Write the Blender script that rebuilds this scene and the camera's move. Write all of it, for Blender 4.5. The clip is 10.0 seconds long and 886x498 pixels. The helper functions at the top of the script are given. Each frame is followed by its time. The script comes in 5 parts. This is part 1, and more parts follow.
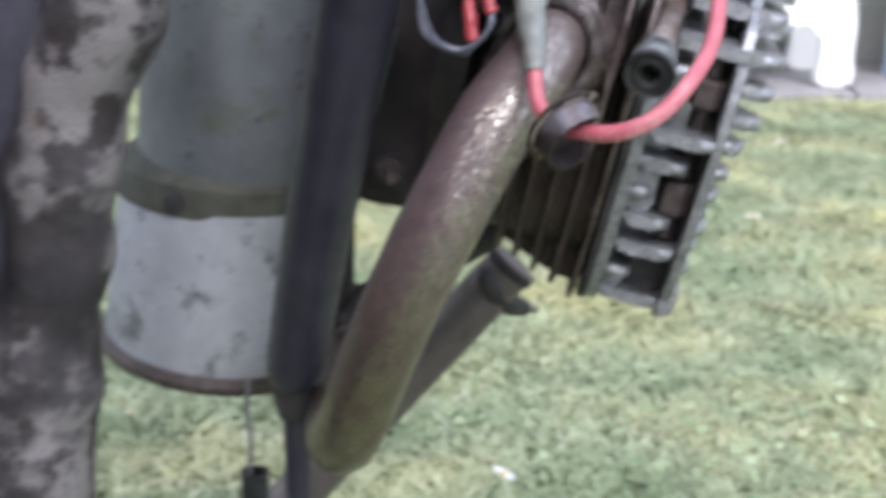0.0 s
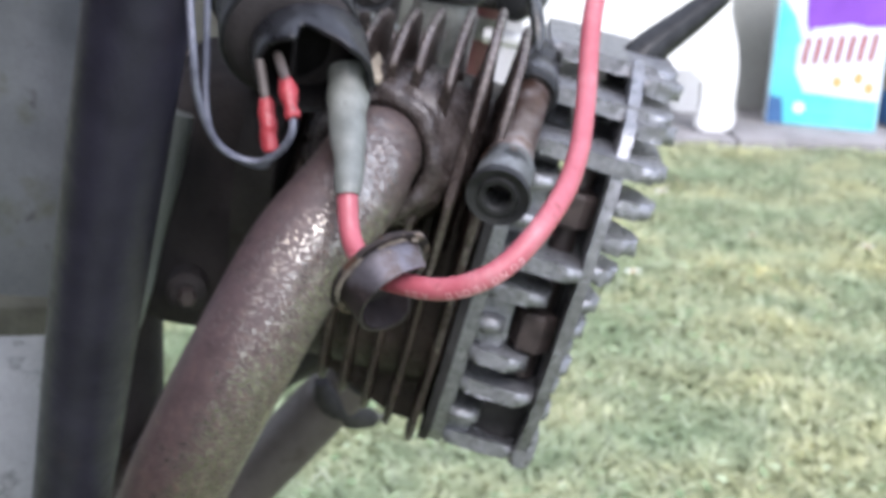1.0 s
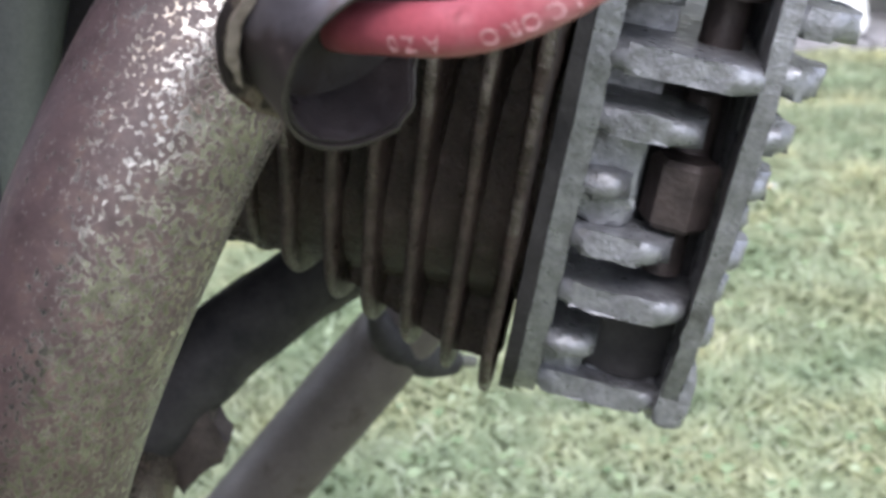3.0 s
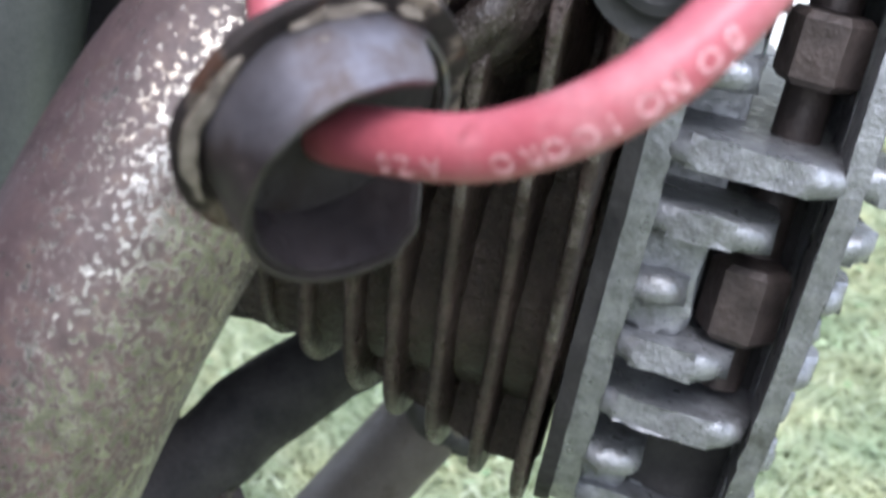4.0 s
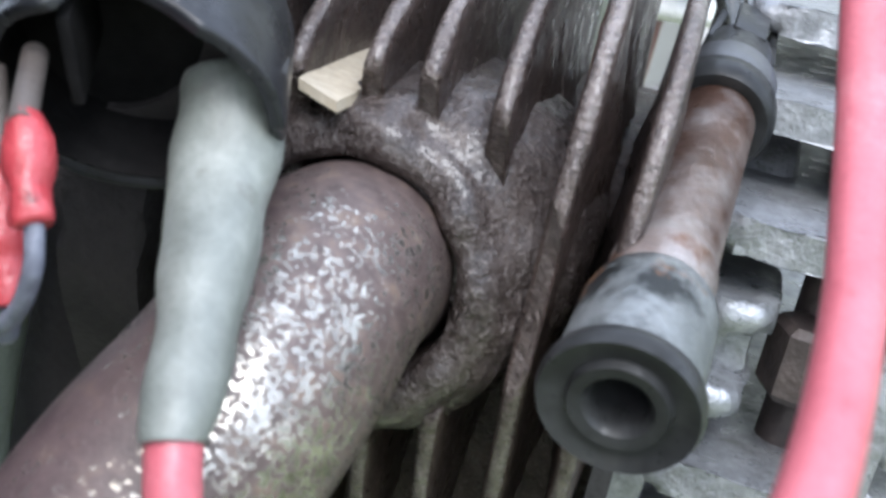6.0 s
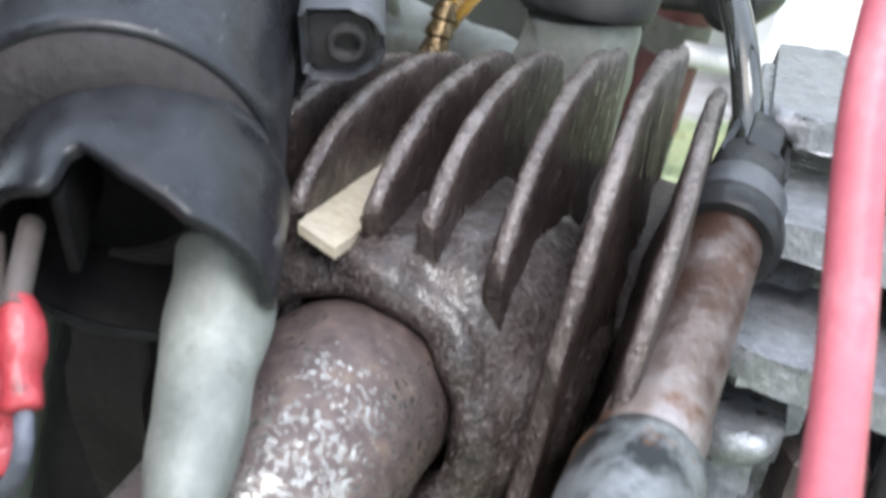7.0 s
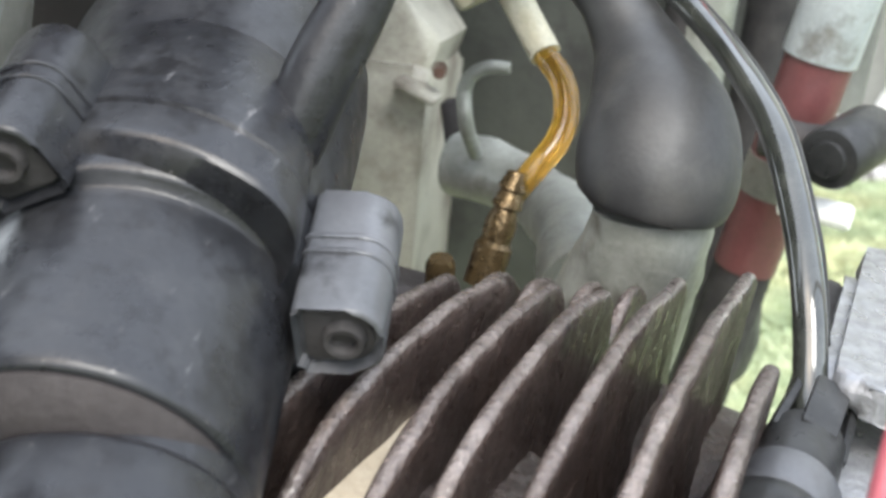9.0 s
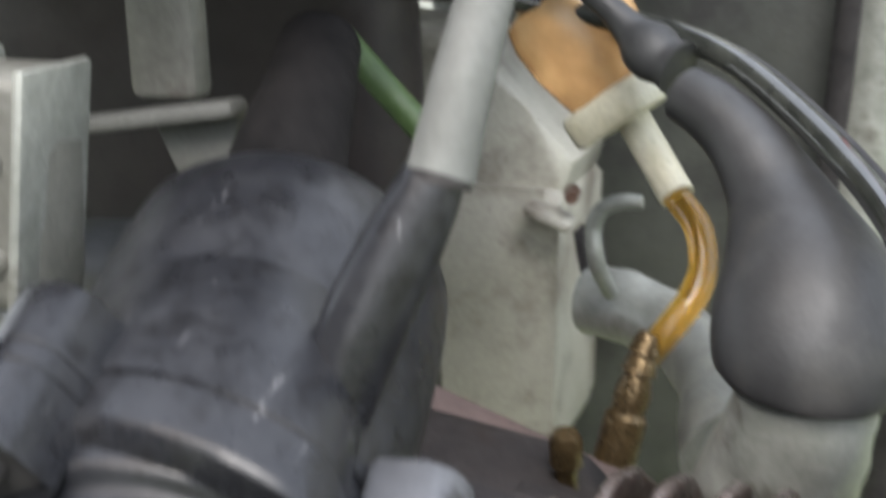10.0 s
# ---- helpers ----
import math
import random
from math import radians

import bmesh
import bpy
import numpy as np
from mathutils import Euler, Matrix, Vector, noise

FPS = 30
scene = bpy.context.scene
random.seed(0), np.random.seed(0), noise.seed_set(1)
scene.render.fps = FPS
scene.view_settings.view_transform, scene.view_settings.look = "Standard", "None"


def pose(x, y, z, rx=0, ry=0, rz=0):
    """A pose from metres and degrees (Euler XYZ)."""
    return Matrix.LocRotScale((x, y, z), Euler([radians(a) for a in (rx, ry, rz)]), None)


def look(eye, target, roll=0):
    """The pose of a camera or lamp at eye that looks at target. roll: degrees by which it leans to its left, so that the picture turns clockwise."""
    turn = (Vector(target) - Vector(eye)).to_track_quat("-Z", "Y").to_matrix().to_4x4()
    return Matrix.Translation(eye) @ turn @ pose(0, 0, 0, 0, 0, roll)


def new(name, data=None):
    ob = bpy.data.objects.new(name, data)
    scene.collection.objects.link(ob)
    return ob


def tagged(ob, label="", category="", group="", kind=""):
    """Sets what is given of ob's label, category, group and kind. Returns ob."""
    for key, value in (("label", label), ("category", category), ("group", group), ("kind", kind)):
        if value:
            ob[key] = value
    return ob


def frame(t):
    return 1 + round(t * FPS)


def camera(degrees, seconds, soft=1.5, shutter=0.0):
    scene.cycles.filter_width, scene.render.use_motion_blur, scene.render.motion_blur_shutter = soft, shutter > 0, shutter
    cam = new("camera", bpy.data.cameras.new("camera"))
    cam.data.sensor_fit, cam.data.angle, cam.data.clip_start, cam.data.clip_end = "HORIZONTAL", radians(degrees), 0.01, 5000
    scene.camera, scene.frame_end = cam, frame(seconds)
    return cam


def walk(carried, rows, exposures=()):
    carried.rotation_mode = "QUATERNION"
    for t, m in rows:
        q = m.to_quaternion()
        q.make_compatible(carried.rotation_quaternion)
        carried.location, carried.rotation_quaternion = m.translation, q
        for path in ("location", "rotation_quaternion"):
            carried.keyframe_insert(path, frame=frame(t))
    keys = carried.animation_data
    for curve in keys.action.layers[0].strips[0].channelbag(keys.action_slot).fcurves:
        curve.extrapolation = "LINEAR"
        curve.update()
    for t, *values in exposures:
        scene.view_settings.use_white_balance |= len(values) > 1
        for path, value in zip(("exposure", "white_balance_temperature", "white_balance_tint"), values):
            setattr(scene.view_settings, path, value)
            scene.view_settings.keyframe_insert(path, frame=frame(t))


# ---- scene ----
cam = camera(38.9, 10.0, soft=2.8, shutter=0.5)
cam.data.dof.use_dof, cam.data.dof.focus_distance, cam.data.dof.aperture_fstop = True, 0.165, 48
PATH = [
    (0, (0.0095, -0.0148, 0.4496), (0.028, 1.89, -0.159), 0.9),
    (0.5, (0.0129, 0.0297, 0.4668), (0.215, 1.91, -0.184), 3.3),
    (1, (0.0318, 0.0721, 0.4565), (0.23, 1.981, -0.106), 3.2),
    (1.5, (0.0397, 0.1182, 0.4208), (0.19, 2.024, -0.166), -0.4),
    (2, (0.0516, 0.1362, 0.4077), (0.185, 2.037, -0.201), -1.0),
    (2.5, (0.0496, 0.1684, 0.3984), (0.101, 2.061, -0.246), -0.9),
    (2.7, (0.0515, 0.1849, 0.3963), (0.096, 2.078, -0.249), -1.7),
    (3.8, (0.054, 0.2248, 0.394), (-0.039, 2.132, -0.2), -0.7),
    (4, (0.0573, 0.2266, 0.3963), (-0.032, 2.14, -0.18), -0.2),
    (4.5, (0.0566, 0.2326, 0.4007), (-0.034, 2.153, -0.151), -0.2),
    (5, (0.0587, 0.2409, 0.4094), (-0.032, 2.167, -0.121), 0.1),
    (5.5, (0.0655, 0.2456, 0.4244), (-0.084, 2.155, -0.151), 0.2),
    (5.7, (0.0637, 0.2473, 0.4284), (-0.047, 2.159, -0.15), 0.2),
    (6.8, (0.0668, 0.2535, 0.4446), (-0.105, 2.147, -0.175), -0.4),
    (7, (0.0689, 0.2543, 0.4493), (-0.128, 2.146, -0.169), 0.2),
    (7.5, (0.0714, 0.2582, 0.4572), (-0.198, 2.144, -0.152), -0.1),
    (8, (0.0732, 0.2617, 0.4625), (-0.238, 2.136, -0.163), 0.6),
    (8.5, (0.0738, 0.2665, 0.4687), (-0.3, 2.138, -0.13), -0.6),
    (9, (0.0784, 0.2754, 0.4732), (-0.321, 2.149, -0.101), 0.8),
    (9.5, (0.0796, 0.291, 0.4736), (-0.413, 2.147, -0.086), -0.4),
    (10, (0.0811, 0.3053, 0.4846), (-0.588, 2.13, 0.012), -3.5),
]
EXPOSURES = [(0, 0.97, 6100, 18), (1.2, 1.00, 6050, 18), (2.5, 0.93, 6150, 19), (4, 1.26, 5900, 15), (5.5, 1.40, 5850, 11), (7, 1.43, 6100, 10), (8.5, 1.61, 6500, 9), (9.5, 1.76, 6600, 10), (10, 1.44, 6600, 12)]
walk(cam, [(t, look(eye, target, roll)) for t, eye, target, roll in PATH], EXPOSURES)

# ---- light: a bright, evenly overcast day ----
world = bpy.data.worlds.new("overcast_day")
scene.world = world
world.use_nodes = True
wn = world.node_tree
wn.nodes.clear()
sky = wn.nodes.new("ShaderNodeTexSky")
sky.sky_type = "NISHITA"
sky.sun_disc = False
sky.sun_elevation, sky.sun_rotation = radians(52), radians(200)
sky.air_density, sky.dust_density, sky.ozone_density = 1.6, 4.0, 1.0
veil = wn.nodes.new("ShaderNodeMix")
veil.data_type = "RGBA"
veil.inputs[0].default_value = 0.6
veil.inputs[7].default_value = (8.2, 8.8, 9.9, 1)
back = wn.nodes.new("ShaderNodeBackground")
back.inputs[1].default_value = 0.16
wout = wn.nodes.new("ShaderNodeOutputWorld")
wn.links.new(sky.outputs[0], veil.inputs[6])
wn.links.new(veil.outputs[2], back.inputs[0])
wn.links.new(back.outputs[0], wout.inputs[0])
sun = new("sun", bpy.data.lights.new("sun", "SUN"))
sun.data.energy, sun.data.angle, sun.data.color = 1.3, radians(25), (1.0, 0.97, 0.92)
sun.matrix_world = look((0.9, -1.6, 2.6), (0.03, 0.4, 0.38))

# ---- materials ----


def ramp(nt, stops, fac):
    n = nt.nodes.new("ShaderNodeValToRGB")
    n.color_ramp.elements.remove(n.color_ramp.elements[1])
    for k, (at, c) in enumerate(stops):
        e = n.color_ramp.elements[0] if k == 0 else n.color_ramp.elements.new(at)
        e.position, e.color = at, (*c, 1) if len(c) == 3 else c
    nt.links.new(fac, n.inputs[0])
    return n.outputs[0]


def grain(nt, scale, detail=4, rough=0.6, stretch=None, turn=None):
    co = nt.nodes.new("ShaderNodeTexCoord")
    src = co.outputs["Object"]
    if stretch:
        mp = nt.nodes.new("ShaderNodeMapping")
        mp.inputs["Scale"].default_value = stretch
        if turn:
            mp.inputs["Rotation"].default_value = turn
        nt.links.new(src, mp.inputs[0])
        src = mp.outputs[0]
    n = nt.nodes.new("ShaderNodeTexNoise")
    n.inputs["Scale"].default_value, n.inputs["Detail"].default_value, n.inputs["Roughness"].default_value = scale, detail, rough
    nt.links.new(src, n.inputs["Vector"])
    return n.outputs["Fac"]


def blend(nt, fac, a, b, kind="MIX"):
    n = nt.nodes.new("ShaderNodeMix")
    n.data_type, n.blend_type = "RGBA", kind
    if isinstance(fac, float):
        n.inputs[0].default_value = fac
    else:
        nt.links.new(fac, n.inputs[0])
    for k, v in ((6, a), (7, b)):
        if isinstance(v, tuple):
            n.inputs[k].default_value = (*v[:3], 1)
        else:
            nt.links.new(v, n.inputs[k])
    return n.outputs[2]


def blank(name):
    m = bpy.data.materials.new(name)
    m.use_nodes = True
    nt = m.node_tree
    nt.nodes.clear()
    b, o = nt.nodes.new("ShaderNodeBsdfPrincipled"), nt.nodes.new("ShaderNodeOutputMaterial")
    nt.links.new(b.outputs[0], o.inputs[0])
    return m, nt, b


def relief(nt, b, parts):
    """parts: (height socket, strength, distance in metres), laid over one another."""
    last = None
    for h, strength, dist in parts:
        n = nt.nodes.new("ShaderNodeBump")
        n.inputs["Strength"].default_value, n.inputs["Distance"].default_value = strength, dist
        nt.links.new(h, n.inputs["Height"])
        if last:
            nt.links.new(last, n.inputs["Normal"])
        last = n.outputs[0]
    nt.links.new(last, b.inputs["Normal"])


def surface(name, stops, coarse, stains=(), fine=900, rough=(0.4, 0.6), metal=0.0, bump=0.0003, coat=0.0, spec=0.5):
    """A plain worn surface: base colours by a coarse grain, stains (colour, scale, from, to), rough by a fine grain."""
    m, nt, b = blank(name)
    col = ramp(nt, stops, grain(nt, coarse))
    for c, sc, lo, hi in stains:
        mask = ramp(nt, [(lo, (0, 0, 0)), (hi, (1, 1, 1))], grain(nt, sc, 5, 0.65))
        col = blend(nt, mask, col, c)
    f = grain(nt, fine, 3)
    col = blend(nt, 0.35, col, ramp(nt, [(0.25, (0.35, 0.35, 0.35)), (0.75, (1, 1, 1))], f), "MULTIPLY")
    nt.links.new(col, b.inputs["Base Color"])
    nt.links.new(ramp(nt, [(0.3, (rough[0],) * 3), (0.7, (rough[1],) * 3)], grain(nt, coarse * 3, 4)), b.inputs["Roughness"])
    b.inputs["Metallic"].default_value = metal
    b.inputs["Coat Weight"].default_value = coat
    b.inputs["Specular IOR Level"].default_value = spec
    relief(nt, b, [(f, 0.5, bump), (grain(nt, coarse * 2, 3), 0.4, bump * 3)])
    return m


def rusty_chrome():
    """Pitted chrome: fine brown specks, thick purple-brown rust along the far flank."""
    m, nt, b = blank("rusty_chrome")
    geo = nt.nodes.new("ShaderNodeNewGeometry")
    off = nt.nodes.new("ShaderNodeVectorMath")
    off.operation, off.inputs[1].default_value = "DOT_PRODUCT", (-0.88, -0.10, 0.46)
    nt.links.new(geo.outputs["Position"], off.inputs[0])
    flank = nt.nodes.new("ShaderNodeMapRange")
    flank.inputs["From Min"].default_value, flank.inputs["From Max"].default_value = 0.1110, 0.1270
    nt.links.new(off.outputs["Value"], flank.inputs["Value"])
    gap = nt.nodes.new("ShaderNodeVectorMath")
    gap.operation, gap.inputs[1].default_value = "DISTANCE", (0.0440, 0.3800, 0.3960)
    nt.links.new(geo.outputs["Position"], gap.inputs[0])
    port = nt.nodes.new("ShaderNodeMapRange")
    port.inputs["From Min"].default_value, port.inputs["From Max"].default_value = 0.0285, 0.0120
    nt.links.new(gap.outputs["Value"], port.inputs["Value"])
    patch = ramp(nt, [(0.36, (0, 0, 0)), (0.64, (1, 1, 1))], grain(nt, 75, 4))
    speck = grain(nt, 1350, 3, 0.62)
    away = nt.nodes.new("ShaderNodeMapRange")
    away.inputs["From Min"].default_value, away.inputs["From Max"].default_value = 0.082, 0.125
    nt.links.new(gap.outputs["Value"], away.inputs["Value"])
    amount = None
    for src, gain in ((patch, 0.145), (flank.outputs[0], 0.175), (port.outputs[0], 0.11), (away.outputs[0], -0.055)):
        n = nt.nodes.new("ShaderNodeMath")
        n.operation, n.inputs[1].default_value = "MULTIPLY_ADD", gain
        nt.links.new(src, n.inputs[0])
        nt.links.new(amount if amount else speck, n.inputs[2])
        amount = n.outputs[0]
    rust = ramp(nt, [(0.558, (0, 0, 0)), (0.582, (1, 1, 1))], amount)
    pits = ramp(nt, [(0.565, (0, 0, 0)), (0.60, (1, 1, 1))], grain(nt, 1350, 3, 0.66, (1, 1, 1), (0.7, 0.4, 1.1)))
    rust = blend(nt, pits, rust, (1.0, 1.0, 1.0))
    specks = ramp(nt, [(0.3, (0.050, 0.034, 0.031)), (0.55, (0.092, 0.066, 0.060)), (0.75, (0.15, 0.105, 0.078))], grain(nt, 420, 4))
    crust = ramp(nt, [(0.3, (0.040, 0.026, 0.028)), (0.55, (0.074, 0.049, 0.052)), (0.75, (0.12, 0.080, 0.066))], grain(nt, 260, 5, 0.7))
    specks = blend(nt, away.outputs[0], specks, ramp(nt, [(0.3, (0.034, 0.021, 0.018)), (0.55, (0.062, 0.038, 0.030)), (0.75, (0.12, 0.070, 0.040))], grain(nt, 420, 4)))
    browns = blend(nt, flank.outputs[0], specks, crust)
    chrome = ramp(nt, [(0.32, (0.19, 0.174, 0.154)), (0.5, (0.31, 0.288, 0.256)), (0.68, (0.46, 0.435, 0.388))], grain(nt, 520, 4))
    # away from the port: dim olive lawn reflection put into the chrome colour
    chrome = blend(nt, away.outputs[0], chrome, ramp(nt, [(0.3, (0.165, 0.152, 0.112)), (0.7, (0.28, 0.26, 0.20))], grain(nt, 130, 5, 0.7)))
    nt.links.new(blend(nt, rust, chrome, browns), b.inputs["Base Color"])
    nt.links.new(ramp(nt, [(0.0, (0.92,) * 3), (1.0, (0.05,) * 3)], rust), b.inputs["Metallic"])
    nt.links.new(ramp(nt, [(0.0, (0.24,) * 3), (1.0, (0.50,) * 3)], rust), b.inputs["Roughness"])
    relief(nt, b, [(rust, 0.4, 0.0002), (grain(nt, 900, 3), 0.35, 0.0003)])
    return m


def rusty_iron(name, tones, speck, metal=0.2, rough=(0.22, 0.5), wet=0.16):
    """Grainy cast iron, wet in places: three tones by a coarse grain, pale specks and dark pits."""
    m, nt, b = blank(name)
    col = ramp(nt, list(zip((0.30, 0.5, 0.68), tones)), grain(nt, 90, 5, 0.7))
    col = blend(nt, ramp(nt, [(0.52, (0, 0, 0)), (0.66, (1, 1, 1))], grain(nt, 1500, 3, 0.7)), col, speck)
    col = blend(nt, ramp(nt, [(0.54, (0, 0, 0)), (0.68, (0.8, 0.8, 0.8))], grain(nt, 1100, 3, 0.7, (1, 1, 1), (0.5, 0.9, 0.3))), col, tones[0])
    nt.links.new(col, b.inputs["Base Color"])
    nt.links.new(ramp(nt, [(0.38, (rough[0],) * 3), (0.62, (rough[1],) * 3)], grain(nt, 300, 5, 0.7)), b.inputs["Roughness"])
    b.inputs["Metallic"].default_value = metal
    b.inputs["Coat Weight"].default_value, b.inputs["Coat Roughness"].default_value = wet, 0.12
    film = nt.nodes.new("ShaderNodeBump")
    film.inputs["Strength"].default_value, film.inputs["Distance"].default_value = 0.6, 0.0008
    nt.links.new(grain(nt, 420, 3, 0.6), film.inputs["Height"])
    nt.links.new(film.outputs[0], b.inputs["Coat Normal"])
    b.inputs["Specular IOR Level"].default_value = 0.34
    relief(nt, b, [(grain(nt, 1500, 3, 0.7), 0.9, 0.0007), (grain(nt, 500, 3), 0.7, 0.0010)])
    return m


def wet_aluminium():
    m, nt, b = blank("cast_aluminium")
    col = ramp(nt, [(0.30, (0.17, 0.175, 0.18)), (0.5, (0.245, 0.25, 0.262)), (0.70, (0.33, 0.336, 0.35))], grain(nt, 420, 5, 0.7))
    dirt = ramp(nt, [(0.54, (0, 0, 0)), (0.72, (0.7, 0.7, 0.7))], grain(nt, 150, 5, 0.74))
    col = blend(nt, dirt, col, (0.085, 0.080, 0.072))
    nt.links.new(col, b.inputs["Base Color"])
    nt.links.new(ramp(nt, [(0.35, (0.24,) * 3), (0.65, (0.46,) * 3)], grain(nt, 300, 4)), b.inputs["Roughness"])
    b.inputs["Metallic"].default_value = 0.55
    relief(nt, b, [(grain(nt, 900, 4, 0.7), 0.5, 0.0005), (grain(nt, 220, 3), 0.4, 0.001)])
    return m


def dusty_plastic():
    """Black moulded plastic: fine scratches, greasy smudges, a thin film of dust."""
    m, nt, b = blank("black_plastic")
    col = ramp(nt, [(0.3, (0.0095, 0.010, 0.012)), (0.7, (0.020, 0.021, 0.024))], grain(nt, 60, 5, 0.65))
    dust = ramp(nt, [(0.48, (0, 0, 0)), (0.74, (0.36, 0.36, 0.36))], grain(nt, 130, 6, 0.74))
    col = blend(nt, dust, col, (0.046, 0.046, 0.047))
    scratch = ramp(nt, [(0.66, (0, 0, 0)), (0.74, (0.7, 0.7, 0.7))], grain(nt, 520, 4, 0.7, (1.0, 0.12, 0.5), (0.4, 0.2, 0.9)))
    col = blend(nt, scratch, col, (0.12, 0.12, 0.125))
    black_mask = ramp(nt, [(0.50, (0, 0, 0)), (0.62, (1, 1, 1))], grain(nt, 300, 6, 0.78))
    col = blend(nt, black_mask, col, (0.008, 0.008, 0.009))
    speck = ramp(nt, [(0.74, (0, 0, 0)), (0.80, (0.6, 0.6, 0.6))], grain(nt, 1300, 2, 0.5))
    col = blend(nt, speck, col, (0.22, 0.21, 0.20))
    nt.links.new(col, b.inputs["Base Color"])
    gloss = ramp(nt, [(0.32, (0.22,) * 3), (0.5, (0.32,) * 3), (0.68, (0.50,) * 3)], grain(nt, 120, 6, 0.74))
    nt.links.new(blend(nt, scratch, gloss, (0.6, 0.6, 0.6)), b.inputs["Roughness"])
    b.inputs["Specular IOR Level"].default_value = 0.36
    relief(nt, b, [(grain(nt, 1500, 3), 0.35, 0.00012), (grain(nt, 160, 4), 0.35, 0.0005)])
    return m


def half_darkened():
    """Bare lilac-grey sheet, turning brown-black towards its hanging half."""
    m, nt, b = blank("darkened_steel")
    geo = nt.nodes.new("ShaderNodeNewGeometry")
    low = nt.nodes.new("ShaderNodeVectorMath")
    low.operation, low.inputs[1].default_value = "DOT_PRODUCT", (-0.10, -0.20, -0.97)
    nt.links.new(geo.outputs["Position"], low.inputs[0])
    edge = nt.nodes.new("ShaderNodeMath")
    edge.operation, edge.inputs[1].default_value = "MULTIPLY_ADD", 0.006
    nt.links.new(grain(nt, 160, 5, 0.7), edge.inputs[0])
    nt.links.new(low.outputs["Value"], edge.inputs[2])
    black_mask = nt.nodes.new("ShaderNodeMapRange")
    black_mask.inputs["From Min"].default_value, black_mask.inputs["From Max"].default_value = -0.4322, -0.4296
    nt.links.new(edge.outputs[0], black_mask.inputs["Value"])
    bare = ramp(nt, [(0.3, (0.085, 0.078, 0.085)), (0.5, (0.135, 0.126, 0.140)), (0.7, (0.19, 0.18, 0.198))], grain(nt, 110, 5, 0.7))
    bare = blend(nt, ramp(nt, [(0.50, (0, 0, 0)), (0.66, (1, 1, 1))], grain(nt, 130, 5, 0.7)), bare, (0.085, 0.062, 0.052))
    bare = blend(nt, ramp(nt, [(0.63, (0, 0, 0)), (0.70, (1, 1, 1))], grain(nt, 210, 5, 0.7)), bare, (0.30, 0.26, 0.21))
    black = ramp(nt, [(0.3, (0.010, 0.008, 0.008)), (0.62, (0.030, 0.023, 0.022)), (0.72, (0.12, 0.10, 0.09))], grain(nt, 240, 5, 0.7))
    nt.links.new(blend(nt, black_mask.outputs[0], bare, black), b.inputs["Base Color"])
    nt.links.new(ramp(nt, [(0.0, (0.6,) * 3), (1.0, (0.05,) * 3)], black_mask.outputs[0]), b.inputs["Metallic"])
    b.inputs["Roughness"].default_value = 0.40
    relief(nt, b, [(grain(nt, 900, 3), 0.3, 0.00006)])
    return m


def amber(name, colour, rough=0.12, clear=0.55):
    m, nt, b = blank(name)
    nt.links.new(ramp(nt, [(0.3, tuple(0.7 * c for c in colour)), (0.7, colour)], grain(nt, 200)), b.inputs["Base Color"])
    b.inputs["Roughness"].default_value = rough
    b.inputs["Transmission Weight"].default_value = clear
    b.inputs["IOR"].default_value = 1.42
    return m


CHROME, ALU = rusty_chrome(), wet_aluminium()
IRON = rusty_iron("rusty_cast_iron", ((0.017, 0.0115, 0.0100), (0.038, 0.0250, 0.0208), (0.072, 0.050, 0.042)), (0.078, 0.058, 0.050), 0.0)
SCUFFED = rusty_iron("wet_scuffed_iron", ((0.023, 0.0160, 0.0140), (0.050, 0.0375, 0.0335), (0.094, 0.077, 0.071)), (0.12, 0.102, 0.096), 0.10, (0.15, 0.38), 0.5)
WORN_LIT = rusty_iron("worn_skylit_iron", ((0.050, 0.037, 0.033), (0.115, 0.092, 0.083), (0.225, 0.192, 0.178)), (0.19, 0.164, 0.152), 0.45, (0.18, 0.36), 0.45)
SMOKE_SHADE = surface("soot_and_shade_black", [(0.35, (0.026, 0.025, 0.026)), (0.65, (0.050, 0.047, 0.047))], 120, rough=(0.5, 0.8), spec=0.2)
COIL = dusty_plastic()
LUG = surface("dusty_sheen_grey_plastic", [(0.3, (0.045, 0.047, 0.052)), (0.7, (0.085, 0.088, 0.096))], 90, [((0.018, 0.018, 0.02), 120, 0.56, 0.68)], 1200, (0.3, 0.45), bump=0.0001)
RUBBER = surface("black_rubber", [(0.35, (0.016, 0.0165, 0.017)), (0.65, (0.034, 0.035, 0.036))], 150, [((0.05, 0.048, 0.044), 60, 0.58, 0.8)], 1100, (0.25, 0.42), bump=0.0001, spec=0.2)
DUSTY = surface("dusty_black_rubber", [(0.35, (0.020, 0.0205, 0.021)), (0.65, (0.038, 0.039, 0.040))], 70, [((0.06, 0.058, 0.053), 45, 0.52, 0.74)], 1100, (0.46, 0.62), bump=0.0001, spec=0.5)
BOOT = surface("grey_green_rubber", [(0.3, (0.105, 0.114, 0.102)), (0.5, (0.160, 0.172, 0.156)), (0.7, (0.245, 0.258, 0.236))], 90, [((0.09, 0.085, 0.07), 160, 0.62, 0.75)], 1200, (0.35, 0.55), bump=0.0002)
RED = surface("red_silicone", [(0.3, (0.39, 0.084, 0.108)), (0.7, (0.475, 0.130, 0.155))], 120, [((0.20, 0.03, 0.035), 300, 0.62, 0.76), ((0.52, 0.25, 0.27), 60, 0.54, 0.78)], 1500, (0.34, 0.48), bump=0.0001, spec=0.5)
